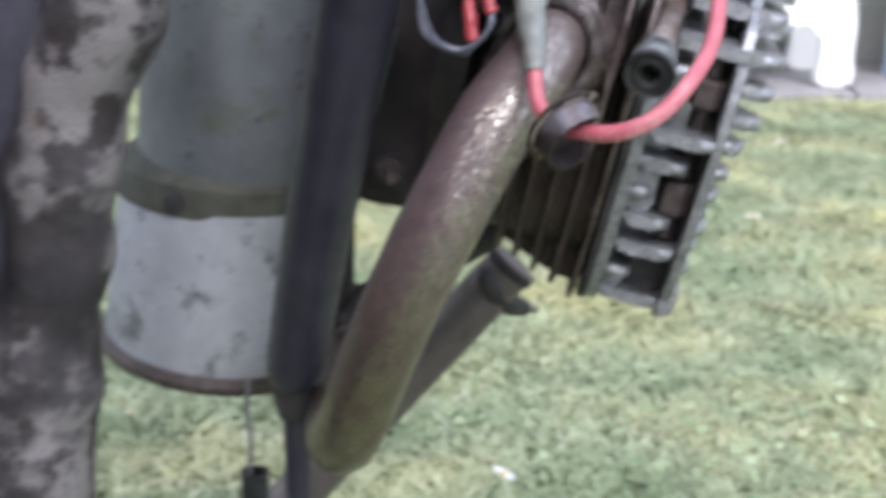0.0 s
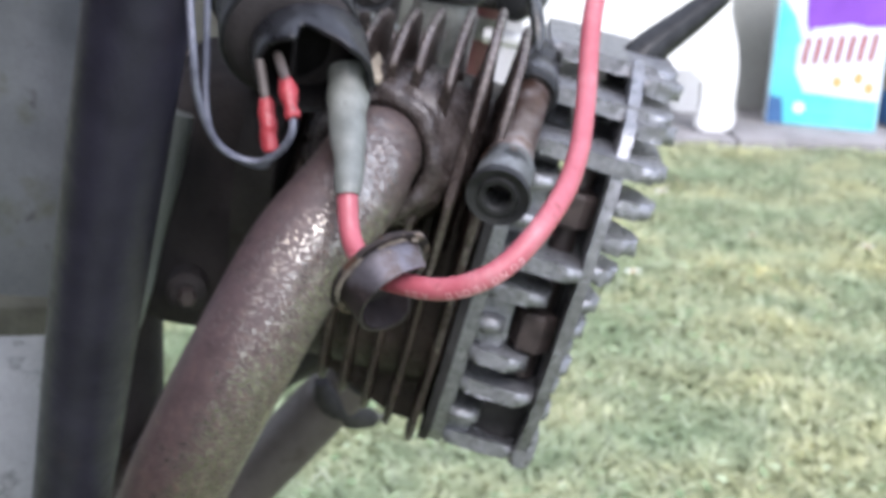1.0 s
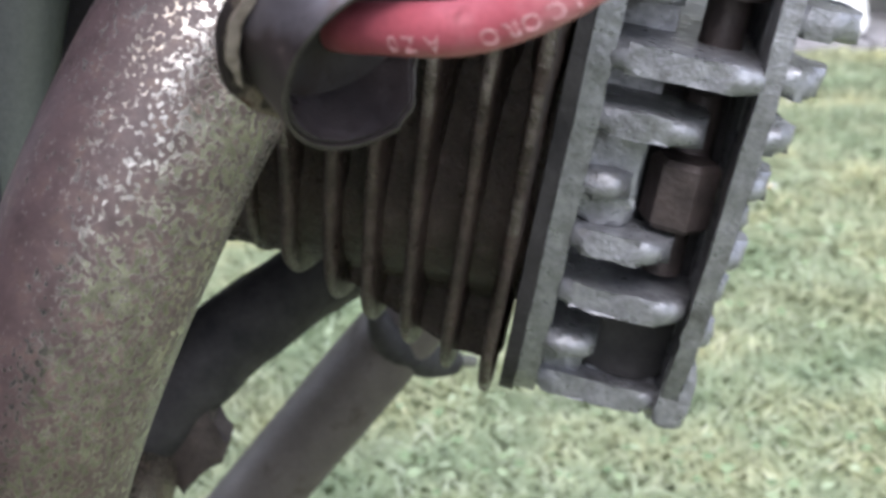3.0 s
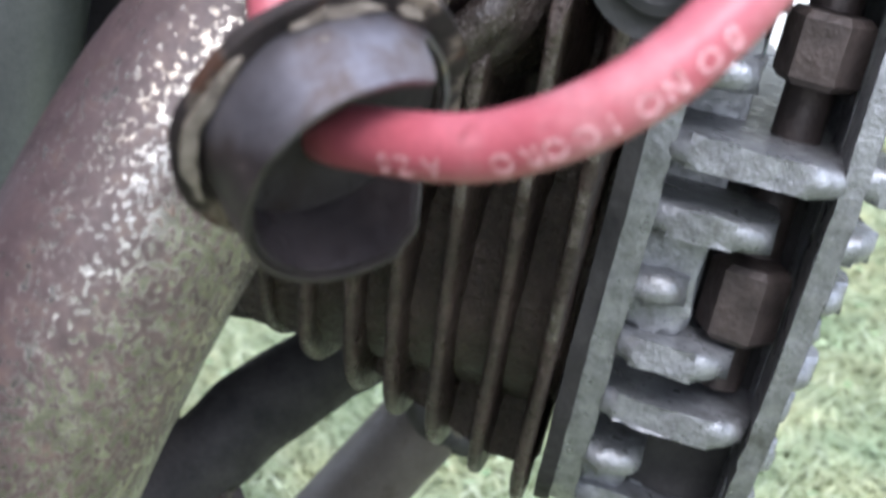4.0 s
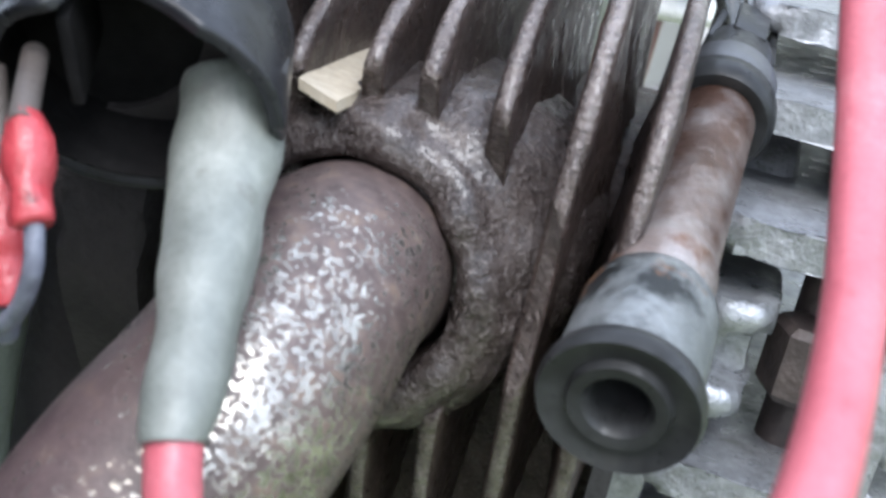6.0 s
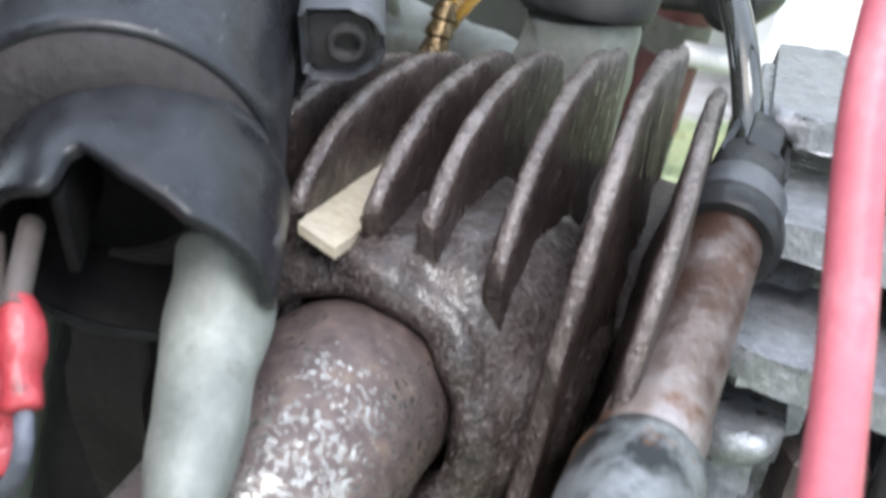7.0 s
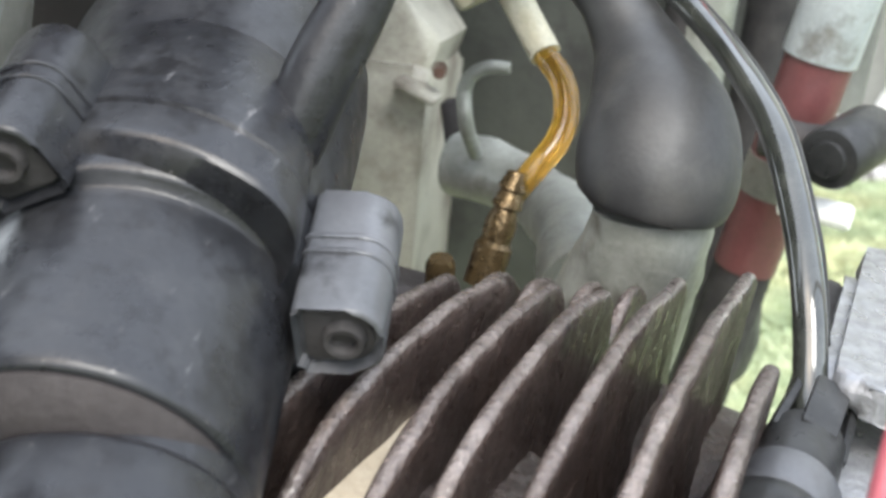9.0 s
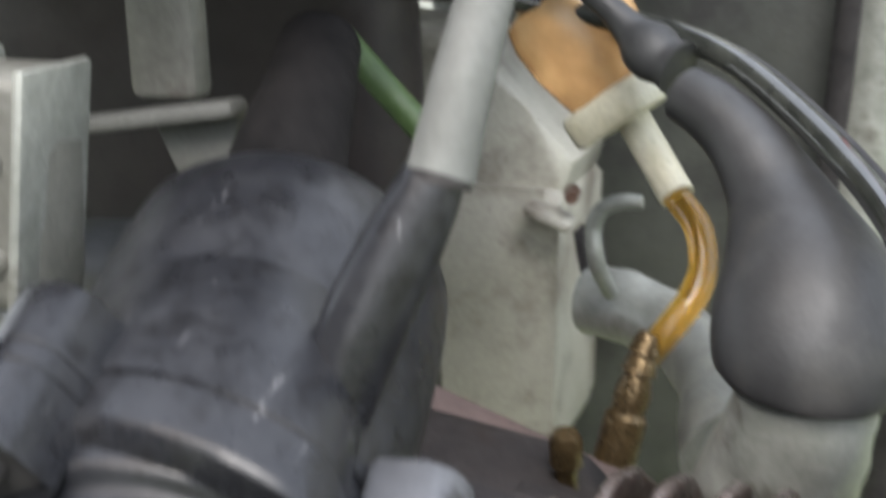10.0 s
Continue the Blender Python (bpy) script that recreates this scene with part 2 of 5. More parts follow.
PRINT = surface("pale_print", [(0.3, (0.62, 0.30, 0.32)), (0.7, (0.80, 0.52, 0.53))], 900, rough=(0.5, 0.6))
BROWNED = surface("browned_steel", [(0.3, (0.038, 0.030, 0.028)), (0.7, (0.095, 0.074, 0.068))], 160, [((0.12, 0.10, 0.09), 150, 0.62, 0.72)], 1100, (0.4, 0.65), metal=0.3)
LINING_BLACK = surface("lining_black", [(0.3, (0.016, 0.013, 0.014)), (0.7, (0.032, 0.027, 0.027))], 200, [((0.10, 0.09, 0.085), 260, 0.66, 0.74)], 1000, (0.25, 0.5), spec=0.2)
STEEL = surface("dull_steel", [(0.3, (0.21, 0.20, 0.22)), (0.7, (0.28, 0.27, 0.295))], 90, [((0.10, 0.07, 0.055), 110, 0.60, 0.72)], 1200, (0.34, 0.42), metal=0.6, bump=0.00005)
DARKENED_STEEL = half_darkened()
BLACKTIN = surface("blackened_tin", [(0.3, (0.016, 0.013, 0.013)), (0.7, (0.036, 0.028, 0.026))], 160, [((0.19, 0.155, 0.125), 110, 0.52, 0.60), ((0.06, 0.03, 0.02), 200, 0.58, 0.66)], 1200, (0.6, 0.8), metal=0.0, spec=0.2)
SLEEVE = surface("rust_brown_sleeve", [(0.3, (0.075, 0.039, 0.028)), (0.5, (0.125, 0.070, 0.050)), (0.7, (0.22, 0.145, 0.115))], 85, [((0.36, 0.32, 0.305), 55, 0.51, 0.68), ((0.17, 0.090, 0.055), 90, 0.60, 0.70)], 1100, (0.26, 0.42), metal=0.5)
SHIELD = surface("scuffed_shield", [(0.3, (0.12, 0.13, 0.13)), (0.7, (0.28, 0.29, 0.29))], 110, [((0.022, 0.024, 0.024), 75, 0.49, 0.60), ((0.20, 0.10, 0.05), 120, 0.58, 0.68)], 1100, (0.32, 0.5), metal=0.5)
CABLE = surface("black_cable", [(0.35, (0.018, 0.020, 0.018)), (0.65, (0.045, 0.048, 0.042))], 120, rough=(0.07, 0.15), bump=0.00002, coat=0.6)
WIRE = surface("grey_wire", [(0.35, (0.10, 0.105, 0.14)), (0.65, (0.18, 0.19, 0.23))], 200, rough=(0.35, 0.5))
SPADE = surface("red_vinyl", [(0.3, (0.30, 0.030, 0.038)), (0.7, (0.42, 0.060, 0.070))], 200, [((0.10, 0.02, 0.02), 350, 0.63, 0.72)], 1200, (0.25, 0.4))
FLAKE = surface("cream_flake", [(0.3, (0.36, 0.30, 0.215)), (0.7, (0.46, 0.40, 0.31))], 160, rough=(0.6, 0.8))
CRUST = surface("tan_sealant", [(0.3, (0.13, 0.105, 0.085)), (0.7, (0.30, 0.26, 0.215))], 260, [((0.05, 0.035, 0.03), 220, 0.55, 0.66)], 1200, (0.6, 0.8))
FLAKE_EDGE = surface("ochre_edge", [(0.3, (0.55, 0.38, 0.14)), (0.7, (0.66, 0.48, 0.2))], 200, rough=(0.6, 0.8))
TUBE = surface("matt_grey_tube", [(0.3, (0.080, 0.067, 0.061)), (0.7, (0.135, 0.115, 0.104))], 40, [((0.06, 0.045, 0.035), 60, 0.56, 0.7)], 1000, (0.45, 0.65), metal=0.2)
NAVY = surface("blue_black_paint", [(0.3, (0.017, 0.016, 0.027)), (0.7, (0.036, 0.034, 0.053))], 60, [((0.07, 0.04, 0.03), 70, 0.66, 0.76)], 900, (0.35, 0.55), metal=0.1)
CASING = surface("grey_casing", [(0.3, (0.075, 0.082, 0.088)), (0.7, (0.16, 0.17, 0.178))], 22, [((0.08, 0.085, 0.05), 30, 0.56, 0.7), ((0.05, 0.05, 0.05), 90, 0.62, 0.72)], 900, (0.4, 0.6), metal=0.2)
PALECASE = surface("pale_casing", [(0.3, (0.22, 0.23, 0.245)), (0.7, (0.36, 0.37, 0.39))], 24, [((0.10, 0.105, 0.11), 45, 0.55, 0.66), ((0.05, 0.05, 0.05), 110, 0.63, 0.72)], 900, (0.4, 0.6), metal=0.1)
MOSS = surface("mossy_band", [(0.3, (0.030, 0.031, 0.022)), (0.7, (0.085, 0.088, 0.066))], 70, rough=(0.7, 0.9))
FLAKING = surface("flaking_paint", [(0.42, (0.016, 0.014, 0.016)), (0.50, (0.048, 0.043, 0.044)), (0.57, (0.17, 0.158, 0.155))], 24, [((0.025, 0.02, 0.02), 60, 0.5, 0.6), ((0.15, 0.11, 0.08), 25, 0.68, 0.76)], 700, (0.55, 0.85), bump=0.001)
CREAM = surface("cream_enamel", [(0.3, (0.34, 0.328, 0.272)), (0.7, (0.46, 0.446, 0.386))], 25, [((0.15, 0.125, 0.10), 40, 0.48, 0.70), ((0.10, 0.08, 0.065), 130, 0.64, 0.72)], 900, (0.3, 0.5))
PALE = surface("pale_casting", [(0.3, (0.20, 0.21, 0.185)), (0.7, (0.38, 0.39, 0.355))], 70, [((0.12, 0.11, 0.09), 60, 0.57, 0.7)], 800, (0.3, 0.55), metal=0.3)
GRIMY = surface("grimy_casting", [(0.3, (0.11, 0.11, 0.095)), (0.7, (0.21, 0.21, 0.185))], 55, [((0.08, 0.065, 0.05), 70, 0.54, 0.68), ((0.36, 0.36, 0.33), 90, 0.66, 0.76)], 800, (0.35, 0.6), metal=0.2)
ENAMEL = surface("grey_green_enamel", [(0.3, (0.125, 0.142, 0.135)), (0.7, (0.20, 0.22, 0.205))], 30, [((0.10, 0.11, 0.07), 45, 0.58, 0.72)], 900, (0.3, 0.45))
BLUEGREY = surface("blue_grey_paint", [(0.3, (0.24, 0.27, 0.275)), (0.7, (0.36, 0.39, 0.395))], 45, [((0.14, 0.14, 0.13), 60, 0.58, 0.7)], 900, (0.3, 0.45))
DULLRED = surface("dull_red_primer", [(0.3, (0.13, 0.090, 0.084)), (0.7, (0.21, 0.155, 0.145))], 60, [((0.06, 0.05, 0.045), 70, 0.58, 0.7)], 900, (0.45, 0.65))
MAROON = surface("faded_red_paint", [(0.3, (0.085, 0.028, 0.029)), (0.7, (0.14, 0.050, 0.050))], 60, [((0.08, 0.035, 0.03), 60, 0.58, 0.7)], 800, (0.35, 0.55))
BRASS = surface("oily_brass", [(0.3, (0.075, 0.052, 0.026)), (0.7, (0.155, 0.108, 0.052))], 200, [((0.06, 0.04, 0.02), 200, 0.56, 0.66)], 900, (0.2, 0.4), metal=0.7)
FUEL, FILTER = amber("amber_fuel_hose", (0.78, 0.47, 0.10), 0.10, 0.85), amber("amber_filter", (0.82, 0.52, 0.25), 0.25)
NYLON = surface("milky_nylon", [(0.3, (0.48, 0.45, 0.32)), (0.7, (0.62, 0.60, 0.48))], 120, rough=(0.3, 0.45))
GREEN = surface("green_wire", [(0.3, (0.045, 0.085, 0.025)), (0.7, (0.075, 0.125, 0.04))], 120, rough=(0.4, 0.6))
GREYHOSE = surface("dusty_grey_hose", [(0.3, (0.085, 0.088, 0.080)), (0.7, (0.155, 0.158, 0.146))], 50, [((0.14, 0.13, 0.11), 60, 0.6, 0.72)], 900, (0.55, 0.75))
PITCH = surface("strap_rubber_recess_shade", [(0.35, (0.006, 0.0058, 0.006)), (0.65, (0.014, 0.013, 0.013))], 120, rough=(0.75, 0.9), spec=0.1)
OLIVE = surface("olive_paint_with_shade", [(0.3, (0.026, 0.029, 0.024)), (0.7, (0.052, 0.056, 0.046))], 40, [((0.02, 0.02, 0.018), 30, 0.5, 0.64)], 800, (0.5, 0.7))
ENGINE = surface("oily_engine_black", [(0.3, (0.026, 0.0235, 0.024)), (0.7, (0.050, 0.044, 0.043))], 60, [((0.028, 0.021, 0.018), 50, 0.6, 0.72)], 800, (0.65, 0.9), bump=0.0006, spec=0.2)
WHITE = surface("white_plastic", [(0.3, (0.80, 0.80, 0.79)), (0.7, (0.86, 0.86, 0.85))], 12, rough=(0.3, 0.4), bump=0.0001)
RENDER_WALL = surface("grey_render", [(0.3, (0.30, 0.31, 0.285)), (0.7, (0.40, 0.41, 0.38))], 4, fine=180, rough=(0.8, 0.9), bump=0.002)
CONCRETE = surface("worn_concrete", [(0.3, (0.20, 0.19, 0.19)), (0.7, (0.34, 0.33, 0.33))], 9, [((0.12, 0.12, 0.10), 14, 0.58, 0.72)], 220, (0.75, 0.92), bump=0.002)

# ---- building tools ----


def V(*a):
    return Vector(a)


def axes(centre, axis, up=(0, 0, 1)):
    """A frame at centre: z along axis, y as near to up as can be."""
    z = Vector(axis).normalized()
    x = Vector(up).cross(z)
    x = x.normalized() if x.length > 1e-4 else Vector((1, 0, 0))
    return Matrix.Translation(centre) @ Matrix((x, z.cross(x), z)).transposed().to_4x4()


def thing(name, at, label, category, group="", kind=""):
    ob = new(name)
    ob.empty_display_size = 0.01
    ob.location = at
    return tagged(ob, label, category, group, kind)


def base_of(ob):
    p = Vector((0, 0, 0))
    while ob:
        p = p + ob.location
        ob = ob.parent
    return p


def finish(bm, sharp=38):
    bmesh.ops.recalc_face_normals(bm, faces=bm.faces)
    for f in bm.faces:
        f.smooth = True
    for e in bm.edges:
        if len(e.link_faces) == 2 and e.calc_face_angle(0) > radians(sharp):
            e.smooth = False


def mesh_of(bm, name, material, sharp=38):
    finish(bm, sharp)
    me = bpy.data.meshes.new(name)
    bm.to_mesh(me)
    bm.free()
    me.materials.append(material)
    return me


def part(name, bm, material, parent=None, label="", sharp=38):
    """Links a bmesh, given in world metres, as one mesh under a thing or a part."""
    if parent:
        bm.transform(Matrix.Translation(-base_of(parent)))
    ob = new(name, mesh_of(bm, name, material, sharp))
    ob.parent = parent
    return tagged(ob, label)


def single(name, bm, material, label, category, group="", kind="", sharp=38):
    """A thing of one mesh, its origin at the lowest point of its middle."""
    lo = Vector([min(v.co[k] for v in bm.verts) for k in range(3)])
    hi = Vector([max(v.co[k] for v in bm.verts) for k in range(3)])
    at = Vector(((lo.x + hi.x) / 2, (lo.y + hi.y) / 2, lo.z))
    bm.transform(Matrix.Translation(-at))
    ob = new(name, mesh_of(bm, name, material, sharp))
    ob.location = at
    return tagged(ob, label, category, group, kind)


def smooth_line(points, steps=8):
    """Catmull-Rom through the points, which may carry a radius as a fourth number."""
    p = [np.array(q, float) for q in points]
    p = [2 * p[0] - p[1]] + p + [2 * p[-1] - p[-2]]
    out = []
    for k in range(1, len(p) - 2):
        a, b, c, d = p[k - 1:k + 3]
        for j in range(steps):
            t = j / steps
            out.append(0.5 * (2 * b + (c - a) * t + (2 * a - 5 * b + 4 * c - d) * t * t + (3 * b - a - 3 * c + d) * t ** 3))
    out.append(p[-2])
    return out


def hose(points, radius=None, steps=8, seg=16, caps=True, bm=None, wobble=0.0):
    """A tube along a smooth line; radius, or a fourth number in each point."""
    line = smooth_line(points, steps)
    bm = bm or bmesh.new()
    rings, nrm = [], None
    for k, q in enumerate(line):
        a, b = line[max(k - 1, 0)], line[min(k + 1, len(line) - 1)]
        d = Vector((b - a)[:3]).normalized()
        if nrm is None:
            nrm = d.orthogonal().normalized()
        nrm = (nrm - d * nrm.dot(d)).normalized()
        bi = d.cross(nrm)
        r = radius if radius is not None else q[3]
        c = Vector(q[:3])
        ring = []
        for j in range(seg):
            w = 2 * math.pi * j / seg
            way = nrm * math.cos(w) + bi * math.sin(w)
            rr = r * (1 + wobble * noise.noise((c + way * r) * 60)) if wobble else r
            ring.append(bm.verts.new(c + way * rr))
        rings.append(ring)
    for a, b in zip(rings, rings[1:]):
        for j in range(seg):
            bm.faces.new((a[j], a[(j + 1) % seg], b[(j + 1) % seg], b[j]))
    if caps:
        bm.faces.new(rings[0][::-1])
        bm.faces.new(rings[-1])
    return bm


def turned(profile, m, seg=32, closed=False, bm=None):
    """A lathe form: (radius, height) pairs turned about the z of frame m. A radius of 0 closes the end."""
    bm = bm or bmesh.new()
    rings = []
    for r, z in profile:
        if r <= 1e-6:
            rings.append([bm.verts.new(m @ Vector((0, 0, z)))])
        else:
            rings.append([bm.verts.new(m @ Vector((r * math.cos(2 * math.pi * j / seg), r * math.sin(2 * math.pi * j / seg), z))) for j in range(seg)])
    pairs = list(zip(rings, rings[1:])) + ([(rings[-1], rings[0])] if closed else [])
    for a, b in pairs:
        for j in range(seg):
            k = (j + 1) % seg
            if len(a) == 1 and len(b) == 1:
                continue
            if len(a) == 1:
                bm.faces.new((a[0], b[k], b[j]))
            elif len(b) == 1:
                bm.faces.new((a[j], a[k], b[0]))
            else:
                bm.faces.new((a[j], a[k], b[k], b[j]))
    return bm


def block(size, m, bevel=0.0, segs=2, bm=None):
    """A box about the origin of frame m, its edges rounded."""
    own = bmesh.new()
    bmesh.ops.create_cube(own, size=1)
    bmesh.ops.scale(own, vec=size, verts=own.verts)
    if bevel:
        bmesh.ops.bevel(own, geom=own.edges[:], offset=bevel, segments=segs, affect="EDGES", profile=0.5)
    own.transform(m)
    return own


def slab(outline, thick, m, bevel=0.0, segs=2):
    """A flat plate: an outline in the x, y of frame m, thick along its z, centred, edges rounded."""
    bm = bmesh.new()
    low = [bm.verts.new((x, y, -thick / 2)) for x, y in outline]
    top = [bm.verts.new((x, y, thick / 2)) for x, y in outline]
    n = len(outline)
    bm.faces.new(low[::-1])
    bm.faces.new(top)
    for j in range(n):
        bm.faces.new((low[j], low[(j + 1) % n], top[(j + 1) % n], top[j]))
    if bevel:
        rim = [e for e in bm.edges if len({round(v.co.z, 7) for v in e.verts}) == 1]
        bmesh.ops.bevel(bm, geom=rim, offset=bevel, segments=segs, affect="EDGES", profile=0.5)
    bm.transform(m)
    return bm


def rough_up(bm, size, scale):
    """Uneven casting: moves the points a little along their normals."""
    bm.normal_update()
    for v in bm.verts:
        v.co += v.normal * size * noise.noise(v.co * scale)
    return bm


# ---- the garden: lawn, paved strip, house wall ----
def soil_material():
    m, nt, b = blank("lawn_soil")
    col = ramp(nt, [(0.3, (0.12, 0.15, 0.085)), (0.5, (0.17, 0.205, 0.115)), (0.7, (0.25, 0.26, 0.155))], grain(nt, 7, 6, 0.7))
    col = blend(nt, 0.5, col, ramp(nt, [(0.3, (0.10, 0.12, 0.06)), (0.7, (0.24, 0.27, 0.13))], grain(nt, 90, 5, 0.7)))
    nt.links.new(col, b.inputs["Base Color"])
    b.inputs["Roughness"].default_value = 0.95
    relief(nt, b, [(grain(nt, 120, 4), 0.8, 0.01)])
    return m


def blade_material():
    m, nt, b = blank("grass_blades")
    geo = nt.nodes.new("ShaderNodeNewGeometry")
    col = ramp(nt, [(0.0, (0.385, 0.425, 0.27)), (0.5, (0.48, 0.51, 0.335)), (0.85, (0.575, 0.595, 0.41)), (0.97, (0.69, 0.70, 0.53))], geo.outputs["Random Per Island"])
    patch = ramp(nt, [(0.34, (0.66, 0.78, 0.70)), (0.47, (0.92, 0.98, 0.94)), (0.56, (1.06, 1.05, 0.97)), (0.68, (1.24, 1.17, 0.98))], grain(nt, 4.5, 3, 0.55))
    col = blend(nt, 0.38, col, ramp(nt, [(0.36, (0.45, 0.52, 0.45)), (0.5, (1.0, 1.0, 1.0)), (0.64, (1.35, 1.30, 1.25))], grain(nt, 26, 4, 0.7)), "MULTIPLY")
    col = blend(nt, 1.0, col, patch, "MULTIPLY")
    nt.links.new(col, b.inputs["Base Color"])
    b.inputs["Roughness"].default_value = 0.55
    soft = nt.nodes.new("ShaderNodeMix")
    soft.data_type = "VECTOR"
    soft.inputs[0].default_value = 0.65
    soft.inputs[5].default_value = (0, 0, 1)
    nt.links.new(geo.outputs["Normal"], soft.inputs[4])
    nt.links.new(soft.outputs[1], b.inputs["Normal"])
    thin, both = nt.nodes.new("ShaderNodeBsdfTranslucent"), nt.nodes.new("ShaderNodeMixShader")
    both.inputs[0].default_value = 0.45
    nt.links.new(col, thin.inputs["Color"])
    nt.links.new(b.outputs[0], both.inputs[1])
    nt.links.new(thin.outputs[0], both.inputs[2])
    nt.links.new(both.outputs[0], next(n for n in nt.nodes if n.type == "OUTPUT_MATERIAL").inputs[0])
    return m


def ground_height(x, y):
    return 0.012 * noise.noise(Vector((x * 2.1, y * 2.1, 0))) + 0.006 * noise.noise(Vector((x * 7, y * 7, 3)))


def build_ground():
    bm = bmesh.new()
    xs = [-400, -60, -12, -4] + [-2 + 0.1 * k for k in range(56)] + [5, 12, 60, 400]
    ys = [-400, -60, -12, -3] + [-1 + 0.1 * k for k in range(48)] + [5, 12, 60, 400]
    rows = [[bm.verts.new((x, y, ground_height(x, y) - 0.02)) for x in xs] for y in ys]
    for a, b in zip(rows, rows[1:]):
        for j in range(len(xs) - 1):
            bm.faces.new((a[j], a[j + 1], b[j + 1], b[j]))
    ob = new("ground", mesh_of(bm, "ground", soil_material()))
    return tagged(ob, "patchy garden lawn soil under short grass", "lawn", kind="structure")


build_ground()

EDGE_Y = 2.43  # where the lawn ends


def build_grass():
    """Short, uneven lawn: single bent blades and low broad leaves."""
    rng = np.random.default_rng(7)
    verts, faces = [], []

    def blade(x, y, h, w, lean, head):
        z = ground_height(x, y) - 0.02
        dx, dy = math.cos(head), math.sin(head)
        sx, sy = -dy * w, dx * w
        k = len(verts)
        verts.extend([(x - sx, y - sy, z), (x + sx, y + sy, z),
                      (x + dx * lean * 0.4 + sx * 0.8, y + dy * lean * 0.4 + sy * 0.8, z + h * 0.65),
                      (x + dx * lean * 0.4 - sx * 0.8, y + dy * lean * 0.4 - sy * 0.8, z + h * 0.65),
                      (x + dx * lean, y + dy * lean, z + h)])
        faces.append((k, k + 1, k + 2, k + 3))
        faces.append((k + 3, k + 2, k + 4))

    for count, x0, x1, y0, y1, wide in ((300000, -0.9, 2.3, 0.35, EDGE_Y, 1.0), (170000, -3.0, 4.6, -1.6, EDGE_Y, 1.25)):
        xs = x0 + (x1 - x0) * rng.random(count)
        ys = y0 + (y1 - y0) * rng.random(count)
        luck = rng.random((count, 4))
        for x, y, q in zip(xs.tolist(), ys.tolist(), luck.tolist()):
            clump = noise.noise(Vector((x * 9, y * 9, 1)))
            if q[0] < 0.10 - clump * 0.6:
                continue
            blade(x, y, (0.006 + 0.009 * q[1]) * (1 + 0.4 * clump), wide * (0.0010 + 0.0016 * q[2]), 0.010 + 0.020 * q[1], 6.283 * q[3])
    me = bpy.data.meshes.new("grass")
    me.from_pydata(verts, [], faces)
    me.materials.append(blade_material())
    tagged(new("grass", me), "short uneven garden grass with yellowed patches", "grass", kind="stuff")


build_grass()


def build_clover():
    """Flat pale leaves among the grass."""
    rng = np.random.default_rng(11)
    verts, faces = [], []
    for _ in range(26000):
        y = -1.0 + (EDGE_Y + 0.95) * rng.random()
        x = -1.6 + 4.6 * rng.random()
        if noise.noise(Vector((x * 4, y * 4, 8))) < 0.02:
            continue
        z = ground_height(x, y) + 0.001 + 0.012 * rng.random()
        r, head = 0.0025 + 0.003 * rng.random(), 6.283 * rng.random()
        tx, ty = 0.5 * (rng.random() - 0.5), 0.5 * (rng.random() - 0.5)
        k = len(verts)
        for j in range(6):
            a = head + 6.283 * j / 6
            rr = r * (1.0 if j % 2 else 0.72)
            ox, oy = rr * math.cos(a), rr * math.sin(a)
            verts.append((x + ox, y + oy, z + ox * tx + oy * ty))
        faces.append(tuple(range(k, k + 6)))
    me = bpy.data.meshes.new("clover")
    me.from_pydata(verts, [], faces)
    m, nt, b = blank("clover_leaf")
    geo = nt.nodes.new("ShaderNodeNewGeometry")
    nt.links.new(ramp(nt, [(0.0, (0.13, 0.20, 0.09)), (0.6, (0.24, 0.31, 0.16)), (1.0, (0.40, 0.46, 0.29))], geo.outputs["Random Per Island"]), b.inputs["Base Color"])
    b.inputs["Roughness"].default_value = 0.5
    me.materials.append(m)
    tagged(new("clover", me), "low clover and broad weed leaves in the lawn", "weeds", kind="stuff")


build_clover()


def daisy_head():
    """Ring of white petals round a yellow eye, on a short stalk."""
    bm = bmesh.new()
    for j in range(13):
        a = 6.283 * j / 13
        w, c = 0.26, Vector((math.cos(a), math.sin(a), 0))
        s = Vector((-math.sin(a), math.cos(a), 0))
        bm.faces.new([bm.verts.new(p) for p in (c * 0.0022, c * 0.007 + s * 0.0016 + V(0, 0, 0.0012), c * 0.0105 + V(0, 0, 0.0018), c * 0.007 - s * 0.0016 + V(0, 0, 0.0012))])
    return bm


def build_daisies():
    spots = [(0.412, 1.485), (0.607, 2.035), (0.657, 2.300), (0.779, 1.660), (0.567, 1.924), (-0.219, 0.890), (-0.201, 1.023), (0.047, 0.804), (-0.107, 0.851), (0.640, 1.690)]
    petals, eye, stalk = None, None, None
    rng = np.random.default_rng(3)
    for x, y in spots:
        z = ground_height(x, y)
        d = thing("daisy", (x, y, z - 0.022), "small white daisy standing in the lawn", "daisy", "daisies in the lawn")
        if petals is None:
            petals = mesh_of(daisy_head(), "petals", WHITE)
            eye = mesh_of(turned([(0, 0.003), (0.0018, 0.0026), (0.0026, 0.001), (0.0024, 0)], Matrix()), "eye", FLAKE_EDGE)
            stalk = mesh_of(hose([(0, 0, -0.036), (0.001, 0, -0.018), (0, 0, 0)], 0.0007, 3, 6), "stalk", GREEN)
        for nm, me in (("petals", petals), ("eye", eye), ("stalk", stalk)):
            o = new(nm, me)
            o.parent, o.location = d, (0, 0, 0.036)
        d.rotation_euler = (0.5 * rng.random(), 0.3 * rng.random() - 0.15, 6 * rng.random())


build_daisies()


